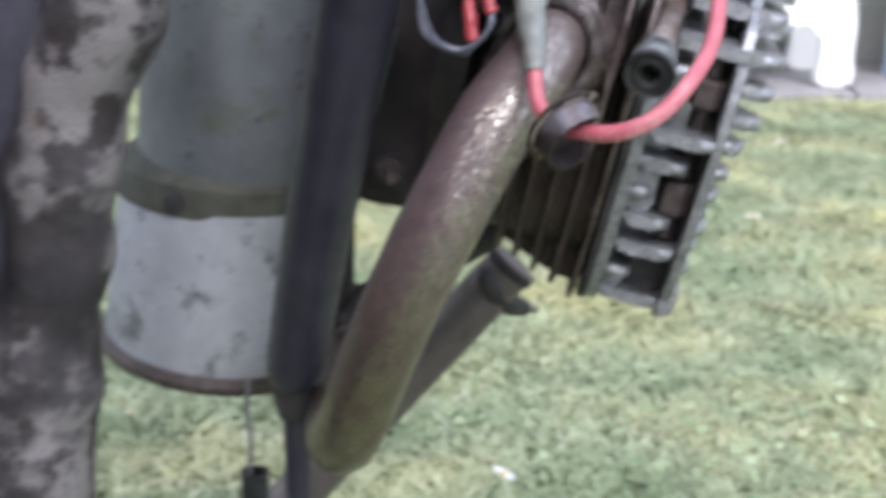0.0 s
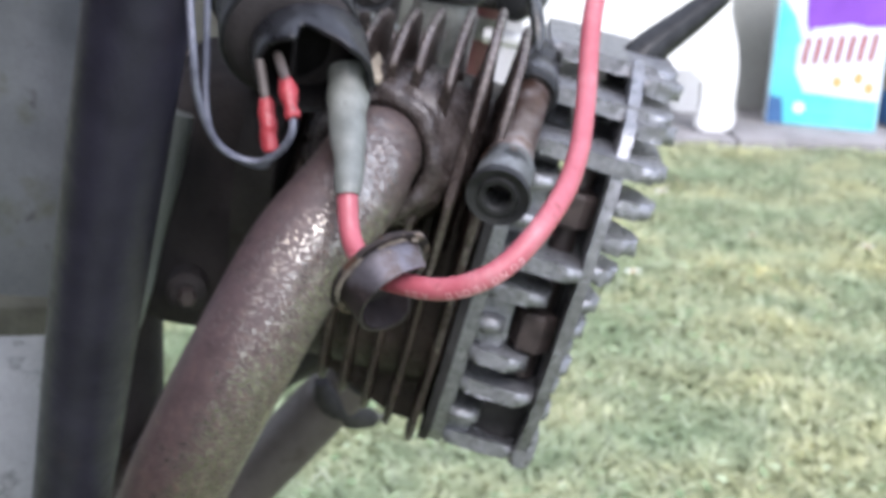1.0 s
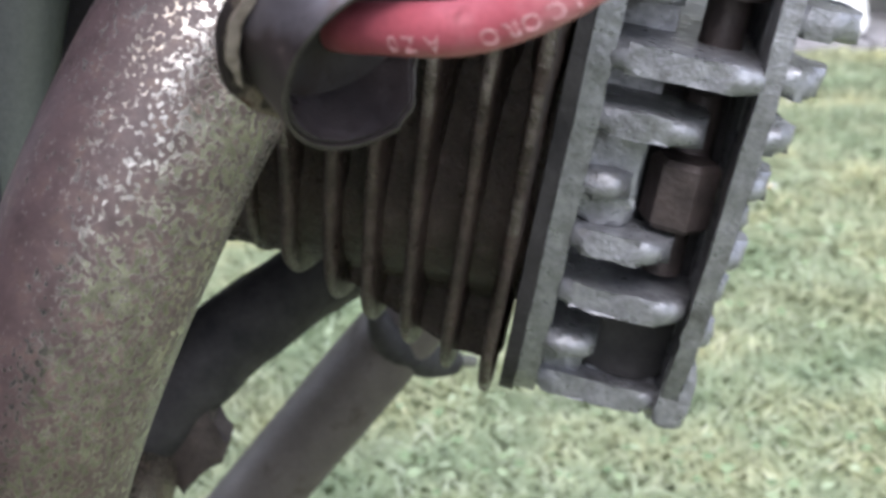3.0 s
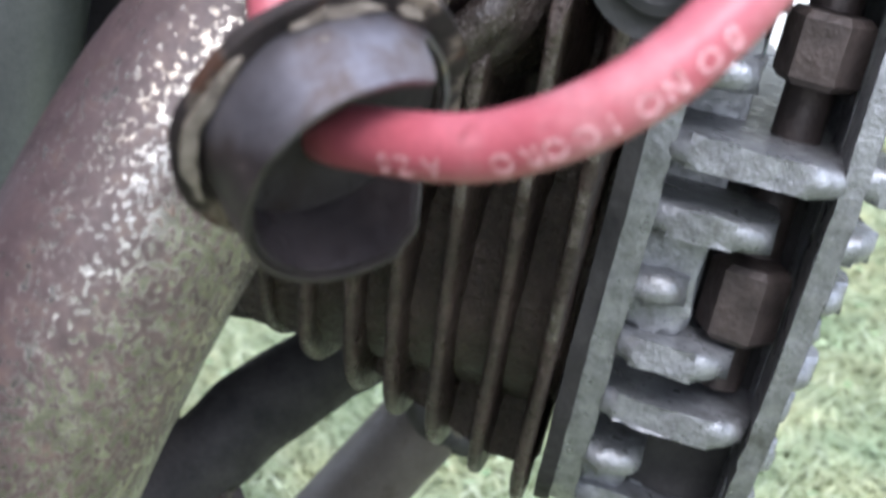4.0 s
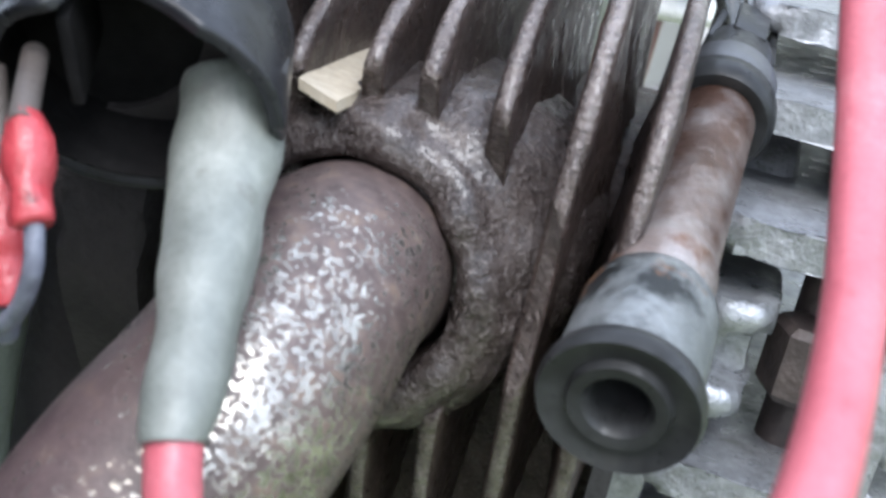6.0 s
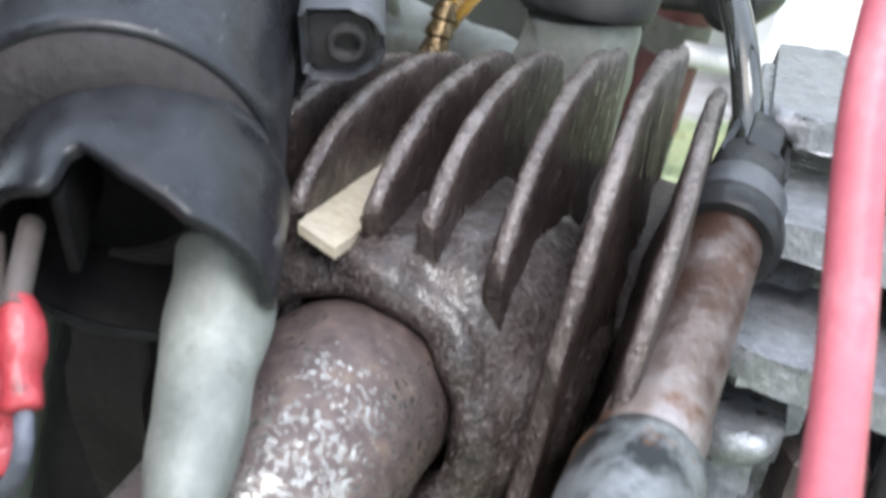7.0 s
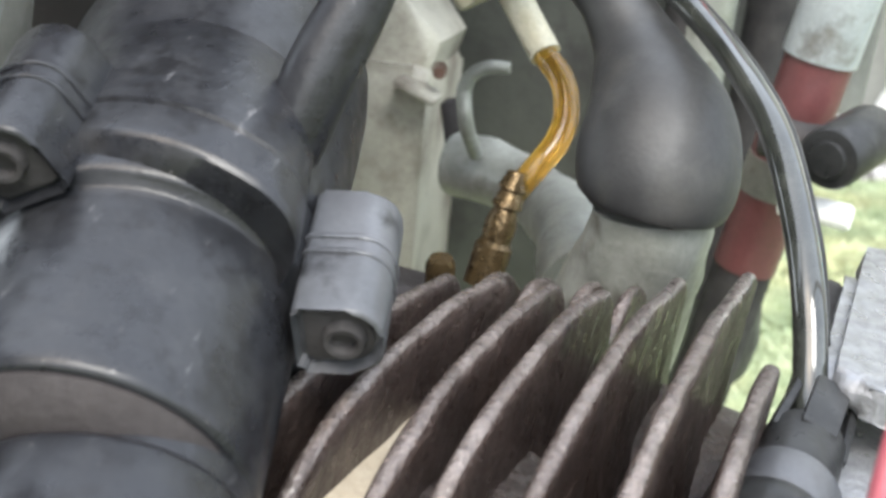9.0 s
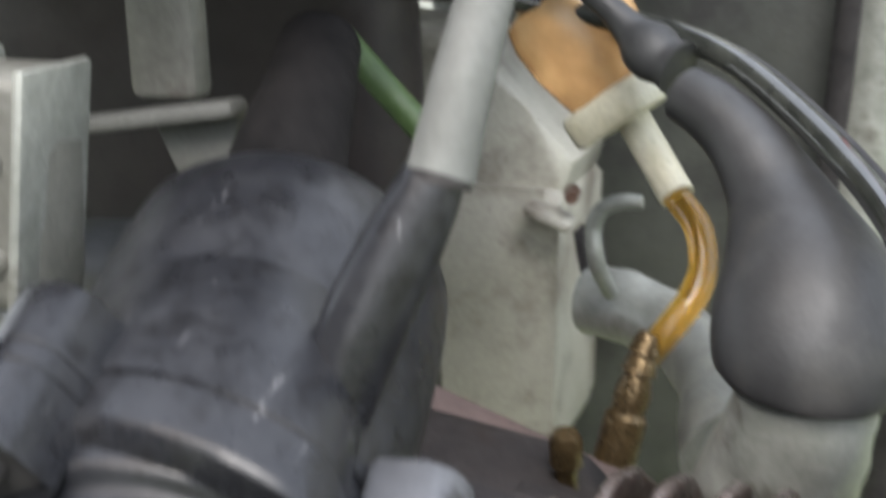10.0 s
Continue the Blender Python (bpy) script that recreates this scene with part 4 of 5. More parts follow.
# ---- red ignition lead with its grey boot ----
def build_lead():
    root = thing("ignition_lead", (0.06, 0.31, 0.377), "red silicone ignition lead with faded white print", "cable")
    line = [(0.0377, 0.3520, 0.4030), (0.0379, 0.3428, 0.3969), (0.0378, 0.3360, 0.3908), (0.0384, 0.3318, 0.3835), (0.0403, 0.3268, 0.3795), (0.0428, 0.3205, 0.3780), (0.0475, 0.3119, 0.3786), (0.0575, 0.3050, 0.3797), (0.0679, 0.3031, 0.3851), (0.0783, 0.3108, 0.3949), (0.0858, 0.3287, 0.4014),
            (0.0906, 0.3470, 0.4103), (0.0939, 0.3630, 0.4284), (0.0985, 0.3726, 0.4432), (0.1040, 0.3800, 0.4580), (0.1110, 0.3890, 0.4730), (0.1240, 0.4040, 0.4830), (0.1420, 0.4250, 0.4810), (0.1570, 0.4480, 0.4600), (0.1640, 0.4680, 0.4330)]
    sheath = part("sheath", hose(line, 0.0023, 8, 20), RED, root)
    # the readable print, pressed on the outer side of the bend
    path = smooth_line(line, 24)
    for k, ch in enumerate("0ZA"):
        letter(ch, path, int(24 * 6.38 + 3.6 * k), root)
    for k, ch in enumerate("OROCIONO8"):
        letter(ch, path, int(24 * 7.08 + 3.5 * k), root)
    boot = [(0.0378, 0.3352, 0.3902, 0.0025), (0.0378, 0.3357, 0.3908, 0.0028), (0.0379, 0.3385, 0.3935, 0.0031), (0.0380, 0.3428, 0.3969, 0.0034), (0.0378, 0.3495, 0.4010, 0.0041), (0.0376, 0.3553, 0.4050, 0.0046), (0.0378, 0.3598, 0.4105, 0.0048), (0.0379, 0.3612, 0.4131, 0.0047), (0.0379, 0.3618, 0.4141, 0.0043), (0.0379, 0.3621, 0.4147, 0.0034)]
    part("boot", rough_up(hose(boot, None, 6, 28), 0.0006, 180), BOOT, root, "dusty grey-green rubber boot")
    cap = [(0.1575, 0.4645, 0.4280, 0.0028), (0.1545, 0.4630, 0.4258, 0.0038), (0.1430, 0.4575, 0.4180, 0.0048), (0.1290, 0.4505, 0.4085, 0.0056), (0.1225, 0.4467, 0.3995, 0.0058), (0.1180, 0.4440, 0.3900, 0.0056), (0.1140, 0.4400, 0.3700, 0.0056)]
    part("plug_boot", hose(cap, None, 6, 20), RUBBER, root, "black rubber plug boot")


def letter(ch, path, k, root):
    """One raised character on the lead, facing out of the bend."""
    cu = bpy.data.curves.new("character", "FONT")
    cu.body, cu.size, cu.align_x, cu.align_y, cu.extrude = ch, 0.0021, "CENTER", "CENTER", 0.00003
    tmp = bpy.data.objects.new("character", cu)
    me = bpy.data.meshes.new_from_object(tmp)
    bpy.data.objects.remove(tmp)
    bpy.data.curves.remove(cu)
    me.name = "character"
    c = Vector(path[k][:3])
    d = Vector((path[k + 2] - path[k - 2])[:3]).normalized()
    face = V(0.05, -0.95, -0.28)
    face = (face - d * face.dot(d)).normalized()
    m = Matrix((-d, face.cross(-d), face)).transposed().to_4x4()
    bm = bmesh.new()
    bm.from_mesh(me)
    bpy.data.meshes.remove(me)
    bm.transform(Matrix.Translation(c + face * 0.00224) @ m)
    part("character", bm, PRINT, root)


build_lead()


# ---- spare plug cap hanging by its cable before the head ----
def build_plug_cap():
    tip, n = V(0.0727, 0.3510, 0.3868), V(0.2658, 0.9224, 0.2802).normalized()
    root = thing("spark_plug_cap", tip, "rust-stained metal spark plug cap with black rubber ends", "spark plug cap")
    m = axes(tip, n)
    grom = turned([(0.0028, 0.010), (0.0028, 0.0012), (0.0034, 0.0004), (0.0046, 0.0002), (0.0050, 0.0010), (0.0062, 0.0008), (0.0074, 0.0002), (0.0078, 0.0012), (0.0076, 0.0026), (0.0068, 0.0034), (0.0064, 0.010)], m, 40, True)
    part("grommet", grom, RUBBER, root, "black rubber grommet with a round mouth")
    part("throat", turned([(0, 0.008), (0.0028, 0.008), (0.0028, 0.0095), (0, 0.0095)], m, 20), ENGINE, root)
    shield = turned([(0.0064, 0.0030), (0.0069, 0.0032), (0.0068, 0.0140), (0.0064, 0.0160), (0.0057, 0.0172), (0.0056, 0.012), (0.0060, 0.006)], m, 36, True)
    part("shield", shield, SHIELD, root, "scuffed grey metal skirt")
    tube = turned([(0.0056, 0.0165), (0.0056, 0.0220), (0.0054, 0.0232), (0.0052, 0.0240), (0.0049, 0.0600), (0.0040, 0.0620), (0.0040, 0.0165)], m, 32, True)
    part("sleeve", tube, SLEEVE, root, "rusty brown sleeve")
    top = turned([(0.0048, 0.0560), (0.0064, 0.0558), (0.0070, 0.0565), (0.0072, 0.0578), (0.0071, 0.0600), (0.0066, 0.0606), (0.0062, 0.0609), (0.0053, 0.0670), (0.0048, 0.0750), (0.0044, 0.0760), (0.0036, 0.0760), (0.0034, 0.0670), (0.0030, 0.0570)], m, 36, True)
    part("collar", top, RUBBER, root, "ribbed black rubber collar")
    band = turned([(0.0060, 0.0603), (0.0066, 0.0607), (0.0067, 0.0620), (0.0064, 0.0660), (0.0061, 0.0666), (0.0050, 0.0666)], m, 40, True)
    part("band", band, LUG, root, "dusty grey rubber band")
    for turn in (25, 115, 205, 295):
        flap = block((0.0046, 0.0012, 0.0100), m @ pose(0, 0, 0.0780, 0, 0, turn) @ pose(0, 0.0040, 0, 4, 0, 0), 0.0004)
        part("sleeve_flap", flap, RUBBER, root)


build_plug_cap()


def build_plug_cable():
    line = [(0.0915, 0.4170, 0.4060), (0.0930, 0.4240, 0.4090), (0.0932, 0.4290, 0.4135), (0.0925, 0.4350, 0.4220), (0.0908, 0.4440, 0.4300), (0.0880, 0.4540, 0.4380), (0.0845, 0.4650, 0.4430), (0.0782, 0.4820, 0.4490), (0.0692, 0.4950, 0.4562), (0.0590, 0.5050, 0.4632), (0.0480, 0.5140, 0.4675), (0.0350, 0.5205, 0.4705), (0.010, 0.520, 0.476), (-0.02, 0.51, 0.480)]
    single("plug_cable", hose(line, 0.0022, 8, 18), CABLE, "glossy black ignition cable curving over the fins", "cable")
    second = [(0.0960, 0.4330, 0.4040)] + [(x + 0.0020, y + 0.0060, z - 0.0004) for x, y, z in line[3:]]
    single("control_cable", hose(second, 0.0010, 8, 12), RUBBER, "thin black control cable beside the ignition cable", "cable")


build_plug_cable()


# ---- ignition coil ----
def build_coil():
    c, n = V(0.0242, 0.3699, 0.4188), V(-0.1203, 0.8967, 0.4259).normalized()
    root = thing("ignition_coil", c + V(0, 0, -0.02), "black plastic ignition coil with stepped barrel, dusty", "ignition coil")
    m = axes(c, n) @ Matrix.Scale(0.91, 4)
    body = turned([(0.0150, 0.001), (0.0174, 0.0), (0.0180, 0.0003), (0.0183, 0.0010), (0.0184, 0.0022), (0.0184, 0.0240), (0.0185, 0.0250), (0.0188, 0.0256), (0.0199, 0.0259), (0.0204, 0.0264), (0.0206, 0.0274), (0.0206, 0.0340), (0.0205, 0.0352), (0.0203, 0.0356), (0.0199, 0.0358), (0.0199, 0.0364), (0.0203, 0.0366),
                   (0.0206, 0.0372), (0.0207, 0.0390), (0.0207, 0.045), (0.0208, 0.052), (0.0210, 0.060), (0.0210, 0.068), (0.0205, 0.0735), (0.0185, 0.0770), (0.0140, 0.0788), (0, 0.0795)], m, 80)
    part("barrel", body, COIL, root, sharp=50)
    # thicker collar over the engine-side half, its under edge overhanging the barrel
    steps = [radians(d) for d in range(46, 161, 3)]
    bm, columns = bmesh.new(), []
    for a in steps:
        col = []
        for r, off, dz in ((0.0178, 0.0, None), (0.0230, 1.0, -0.0002), (0.0235, 1.0, 0.0004), (0.0236, 1.0, 0.0010), (0.0234, 1.0, 0.0058), (0.0228, 1.0, 0.0061), (0.0228, 1.0, 0.0066), (0.0233, 0.97, 0.0070), (0.0226, 0.75, 0.018), (0.0200, 0.1, 0.032)):
            end = max(0.0, (a - radians(122)) / radians(38)) ** 2
            r -= end * max(0.0, r - 0.0178)
            off *= 1 - end
            x, y = -0.0035 * off + r * math.cos(a), -0.0005 * off + r * math.sin(a)
            z = 0.0262 if dz is None else 0.0292 + 0.2193 * (-0.0035 + 0.0236 * math.cos(a)) + dz
            col.append(bm.verts.new(m @ V(x, y, z)))
        columns.append(col)
    for p, q in zip(columns, columns[1:]):
        for k in range(len(p) - 1):
            bm.faces.new((p[k], q[k], q[k + 1], p[k + 1]))
    bm.faces.new(columns[0])
    bm.faces.new(columns[-1][::-1])
    part("collar", bm, COIL, root, sharp=40)
    part("seal_ring", turned([(0.0100, -0.0034), (0.0140, -0.0032), (0.0160, -0.0018), (0.0172, -0.0003), (0.0170, 0.0012), (0.0100, 0.002)], m, 64, True), ENGINE, root, "greasy black seal")
    # narrower tower, set off towards the engine side, with a cut-out below
    mt = axes(c + m.to_3x3() @ V(-0.0055, 0, 0), n) @ Matrix.Scale(1.0, 4)
    cut = [(0, -0.0125), (30, -0.0132), (56, -0.0162), (62, -0.0160), (66, -0.0122), (72, -0.0118), (90, -0.0152), (120, -0.0190), (180, -0.0190), (230, -0.012), (360, -0.0125)]
    bm, dark = bmesh.new(), bmesh.new()
    N = 132
    rings, inner = [[] for _ in range(8)], [[], []]
    for k in range(N):
        deg = 360 * k / N
        a = radians(deg)
        low = float(np.interp(deg, [q[0] for q in cut], [q[1] for q in cut]))
        wide = 0.0024 * max(0.0, math.cos(a - 0.15)) ** 2
        for ring, (r, z) in zip(rings, ((0.0112 + wide, 0.001), (0.0113 + wide, -0.0030), (0.0121 + wide, -0.0034), (0.0127 + wide, -0.0044), (0.0123 + wide, low + 0.0006), (0.0121 + wide, low + 0.0001), (0.0117 + wide, low), (0.0109 + wide, low + 0.0002))):
            ring.append(bm.verts.new(mt @ V(r * math.cos(a), r * math.sin(a), z)))
        for ring, (r, z) in zip(inner, ((0.0109 + wide, low + 0.0004), (0.0105 + wide, -0.002))):
            ring.append(dark.verts.new(mt @ V(r * math.cos(a), r * math.sin(a), z)))
    for target, sets in ((bm, rings), (dark, inner)):
        for a, b in zip(sets, sets[1:]):
            for k in range(N):
                target.faces.new((a[k], a[(k + 1) % N], b[(k + 1) % N], b[k]))
    dark.faces.new(inner[1])
    part("tower", bm, COIL, root, sharp=60)
    # recess and its rib blacker than the tower: hollow's shade put into the colour
    part("tower_recess", dark, PITCH, root, "recess inside the tower, shade painted black")
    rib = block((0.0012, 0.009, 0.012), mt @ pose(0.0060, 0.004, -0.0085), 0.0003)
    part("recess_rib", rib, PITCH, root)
    return root, m, mt


coil, COIL_M, TOWER_M = build_coil()


def build_coil_fittings():
    # fixing lugs on either side, along the barrel
    for x, y, z, turn in ((-0.0248, 0.0030, 0.0185, 0), (0.0100, 0.0225, 0.0232, -114)):
        lm = COIL_M @ pose(x, y, z) @ pose(0, 0, 0, 0, 0, turn)
        out = rounded(-0.0045, 0.0055, -0.0050, 0.0050, (0.0040, 0.0040, 0.001, 0.001), 7)
        lug = slab(out, 0.0200, pose(0, 0, 0.0102), 0.0006, 3)
        end = min((f for f in lug.faces if len(f.verts) > 8), key=lambda f: f.calc_center_median().z)
        bmesh.ops.inset_region(lug, faces=[end], thickness=0.0005, depth=0.0)
        for v in end.verts:
            v.co.z += 0.0016
        lug.transform(lm)
        # first lug paler than the coil: dust, and sky sheen put into its grey
        skin = COIL if turn else LUG
        l = part("fixing_lug", lug, skin, coil)
        # shallow end face coloured black in place of a deep recess's shade
        face = slab([(0.76 * px_ + 0.0002, 0.76 * py_) for px_, py_ in out], 0.0008, lm @ pose(0, 0, 0.0016), 0.0002)
        part("lug_face", face, SMOKE_SHADE, l, "sunken end face, recess shade painted black")
        part("screw_boss", turned([(0, 0.0008), (0.0012, 0.0006), (0.0016, -0.0016), (0.0022, -0.0017), (0.0027, 0.0)], lm @ pose(0, 0, 0.0016), 24), SMOKE_SHADE, l)
        for k in (0.0095, 0.0120):
            g = slab([(1.06 * px_, 1.06 * py_) for px_, py_ in out], 0.0008, lm @ pose(0, 0, k), 0.00035, 2)
            part("ridge", g, skin, l)
    # black pillar at the rear, up to the grey hose
    pil = hose([(0.0340, 0.4020, 0.4440, 0.0036), (0.0370, 0.4040, 0.4520, 0.0040), (0.0404, 0.4060, 0.4590, 0.0037), (0.0428, 0.4070, 0.4636, 0.0031), (0.0441, 0.4076, 0.4665, 0.0023)], None, 4, 20)
    part("rear_pillar", pil, COIL, coil)
    # spade terminals with red vinyl sleeves
    for a, b, cc in (((0.0226, 0.3524, 0.4153), (0.0236, 0.3480, 0.4134), (0.0257, 0.3426, 0.4053)), ((0.0175, 0.3570, 0.4160), (0.0192, 0.3520, 0.4080), (0.0206, 0.3477, 0.3965))):
        up = (V(*a) - V(*b)).normalized()
        prong = hose([tuple(V(*b) - up * 0.002), tuple(V(*b) + up * 0.003), tuple(V(*b) + up * 0.009)], 0.0012, 3, 12)
        part("prong", prong, TUBE, coil, "dull metal prong")
        d = (V(*cc) - V(*b)).normalized()
        sl = rough_up(hose([(*b, 0.0012), (*(V(*b) + d * 0.0010), 0.0018), (*(V(*b).lerp(V(*cc), 0.50)), 0.0021), (*(V(*b).lerp(V(*cc), 0.66)), 0.0018), (*(V(*b).lerp(V(*cc), 0.95)), 0.0017), (*cc, 0.0012)], None, 4, 14), 0.0005, 420)
        part("spade_sleeve", sl, SPADE, coil, "red vinyl connector sleeve")


build_coil_fittings()


def build_coil_wires():
    w1 = [(0.0256, 0.3430, 0.4062), (0.0252, 0.3424, 0.4015), (0.0215, 0.3460, 0.3962), (0.0164, 0.3500, 0.3939), (0.0095, 0.3480, 0.3975), (0.0055, 0.3430, 0.4080), (0.0045, 0.3400, 0.4205), (0.0030, 0.3480, 0.4360), (0.0030, 0.3620, 0.4500)]
    w2 = [(0.0208, 0.3480, 0.3964), (0.0190, 0.3500, 0.3930), (0.0130, 0.3550, 0.3935), (0.0070, 0.3610, 0.3970), (0.0050, 0.3640, 0.4050), (0.0050, 0.366, 0.418), (0.0052, 0.368, 0.432), (0.006, 0.375, 0.446)]
    for w in (w1, w2):
        single("coil_wire", hose(w, 0.00085, 8, 10), WIRE, "thin grey wire looped from the coil connectors", "wire", "wires of the coil")


build_coil_wires()


# ---- cream flake lying between two fins ----
def build_flake():
    pts = [V(0.0411, 0.3763, 0.4111), V(0.0452, 0.3747, 0.4090), V(0.0465, 0.3800, 0.4090), V(0.0472, 0.3853, 0.4091), V(0.0473, 0.3960, 0.4096), V(0.0471, 0.4080, 0.4102), V(0.0468, 0.4197, 0.4108), V(0.0450, 0.4070, 0.4108), V(0.0431, 0.3950, 0.4107), V(0.0418, 0.3850, 0.4110)]
    bm = bmesh.new()
    t = V(0, 0, 0.0006)
    lo, hi = [bm.verts.new(p - t) for p in pts], [bm.verts.new(p + t) for p in pts]
    bm.faces.new(lo[::-1])
    bm.faces.new(hi)
    for j in range(len(pts)):
        bm.faces.new((lo[j], lo[(j + 1) % len(pts)], hi[(j + 1) % len(pts)], hi[j]))
    single("paint_flake", bm, FLAKE, "pale cream sliver lying between two cooling fins", "flake")


build_flake()


# ---- fuel line: hose, barb, filter ----
def build_fuel():
    root = thing("fuel_hose", (0.038, 0.500, 0.405), "clear amber fuel hose bent over the cylinder", "fuel hose")
    line = [(0.0428, 0.5064, 0.4144), (0.0468, 0.5078, 0.4195), (0.0501, 0.5105, 0.4240), (0.0515, 0.5137, 0.4288), (0.0501, 0.5173, 0.4349), (0.0457, 0.5213, 0.4397), (0.0413, 0.5255, 0.4459), (0.0385, 0.5280, 0.4500)]
    part("hose", hose(line, 0.0025, 8, 18), FUEL, root)
    part("nylon_end", hose([(0.0461, 0.5210, 0.4393), (0.0413, 0.5255, 0.4459), (0.0370, 0.5290, 0.4520)], 0.0032, 5, 18), NYLON, root, "milky nylon hose end")
    barb = turned([(0, 0.011), (0.0018, 0.011), (0.0029, 0.0075), (0.0023, 0.0070), (0.0031, 0.0040), (0.0024, 0.0035), (0.0032, 0.0005), (0.0029, -0.003), (0.0037, -0.004), (0.0037, -0.012), (0, -0.012)], axes((0.0408, 0.5040, 0.4085), V(0.0020, 0.0015, 0.0075).normalized()), 24)
    part("barb", barb, BRASS, root, "oily brass hose barb")
    f = thing("fuel_filter", (0.026, 0.512, 0.455), "amber plastic fuel filter cone above the engine", "fuel filter")
    fd = V(0.53, -0.05, -0.85).normalized()
    fm = axes(V(0.0376, 0.5286, 0.4512) - fd * 0.0150, fd)
    cone = turned([(0, -0.0125), (0.0085, -0.0125), (0.0108, -0.0110), (0.0116, -0.0070), (0.0110, -0.0010), (0.0098, 0.004), (0.0086, 0.008), (0, 0.009)], fm, 36)
    part("bowl", cone, FILTER, f)
    col = slab(rounded(-0.0092, 0.0092, -0.0092, 0.0092, (0.004,) * 4, 5), 0.0065, fm @ pose(0, 0, 0.0110, 0, 0, 20), 0.0012, 2)
    part("end_cap", col, NYLON, f, "milky end cap")
    # drain stub beside the barb
    stub = turned([(0, 0.005), (0.0022, 0.005), (0.0029, 0.0035), (0.0029, -0.001), (0.0020, -0.002), (0.0020, -0.012), (0, -0.012)], axes((0.0305, 0.4975, 0.3990), (0.1, -0.3, 1)), 16)
    single("drain_stub", stub, BRASS, "short oily brass stub behind the fins", "fitting")


build_fuel()


# ---- rubber intake elbow ----
def build_intake():
    root = thing("intake_elbow", (0.0705, 0.480, 0.420), "black rubber cap with bulging skirt and narrow neck", "rubber cap")
    line = [(0.0702, 0.4795, 0.4200, 0.0108), (0.0705, 0.4797, 0.4222, 0.0128), (0.0707, 0.4810, 0.4262, 0.0136), (0.0704, 0.4838, 0.4310, 0.0134), (0.0695, 0.4865, 0.4353, 0.0122), (0.0677, 0.4898, 0.4400, 0.0098), (0.0650, 0.4940, 0.4455, 0.0074), (0.0606, 0.4975, 0.4520, 0.0058), (0.0552, 0.5009, 0.4568, 0.0050), (0.0505, 0.5040, 0.4592, 0.0046)]
    part("skirt", hose(line, None, 6, 36), DUSTY, root)
    neck = [(0.0490, 0.5070, 0.4630, 0.0046), (0.0470, 0.5080, 0.4640, 0.0041), (0.0450, 0.5090, 0.4652, 0.0048), (0.0430, 0.5100, 0.4668, 0.0045), (0.0405, 0.5110, 0.4692, 0.0030), (0.0360, 0.5120, 0.4735, 0.0022), (0.0280, 0.5140, 0.4790, 0.0022), (0.0100, 0.5160, 0.4850, 0.0022)]
    part("neck", hose(neck, None, 5, 24), DUSTY, root)
    root = thing("intake_manifold", (0.06, 0.53, 0.38), "pale grey cast intake stub under the rubber cap", "manifold")
    pipe = hose([(0.0703, 0.4800, 0.4205, 0.0100), (0.0702, 0.4805, 0.4170, 0.0102), (0.0688, 0.4830, 0.4110, 0.0108), (0.0660, 0.4880, 0.4020, 0.0120), (0.060, 0.495, 0.385, 0.014)], None, 4, 28)
    part("stub", rough_up(pipe, 0.0008, 140), PALE, root)
    arm = hose([(0.0180, 0.5750, 0.4040, 0.0085), (0.0290, 0.5700, 0.4030, 0.0080), (0.0410, 0.5600, 0.4000, 0.0080), (0.0510, 0.5400, 0.3990, 0.0090), (0.0580, 0.5150, 0.3930, 0.0110)], None, 5, 24)
    part("arm", rough_up(arm, 0.0010, 110), PALE, root, "rough pale cast arm")


build_intake()


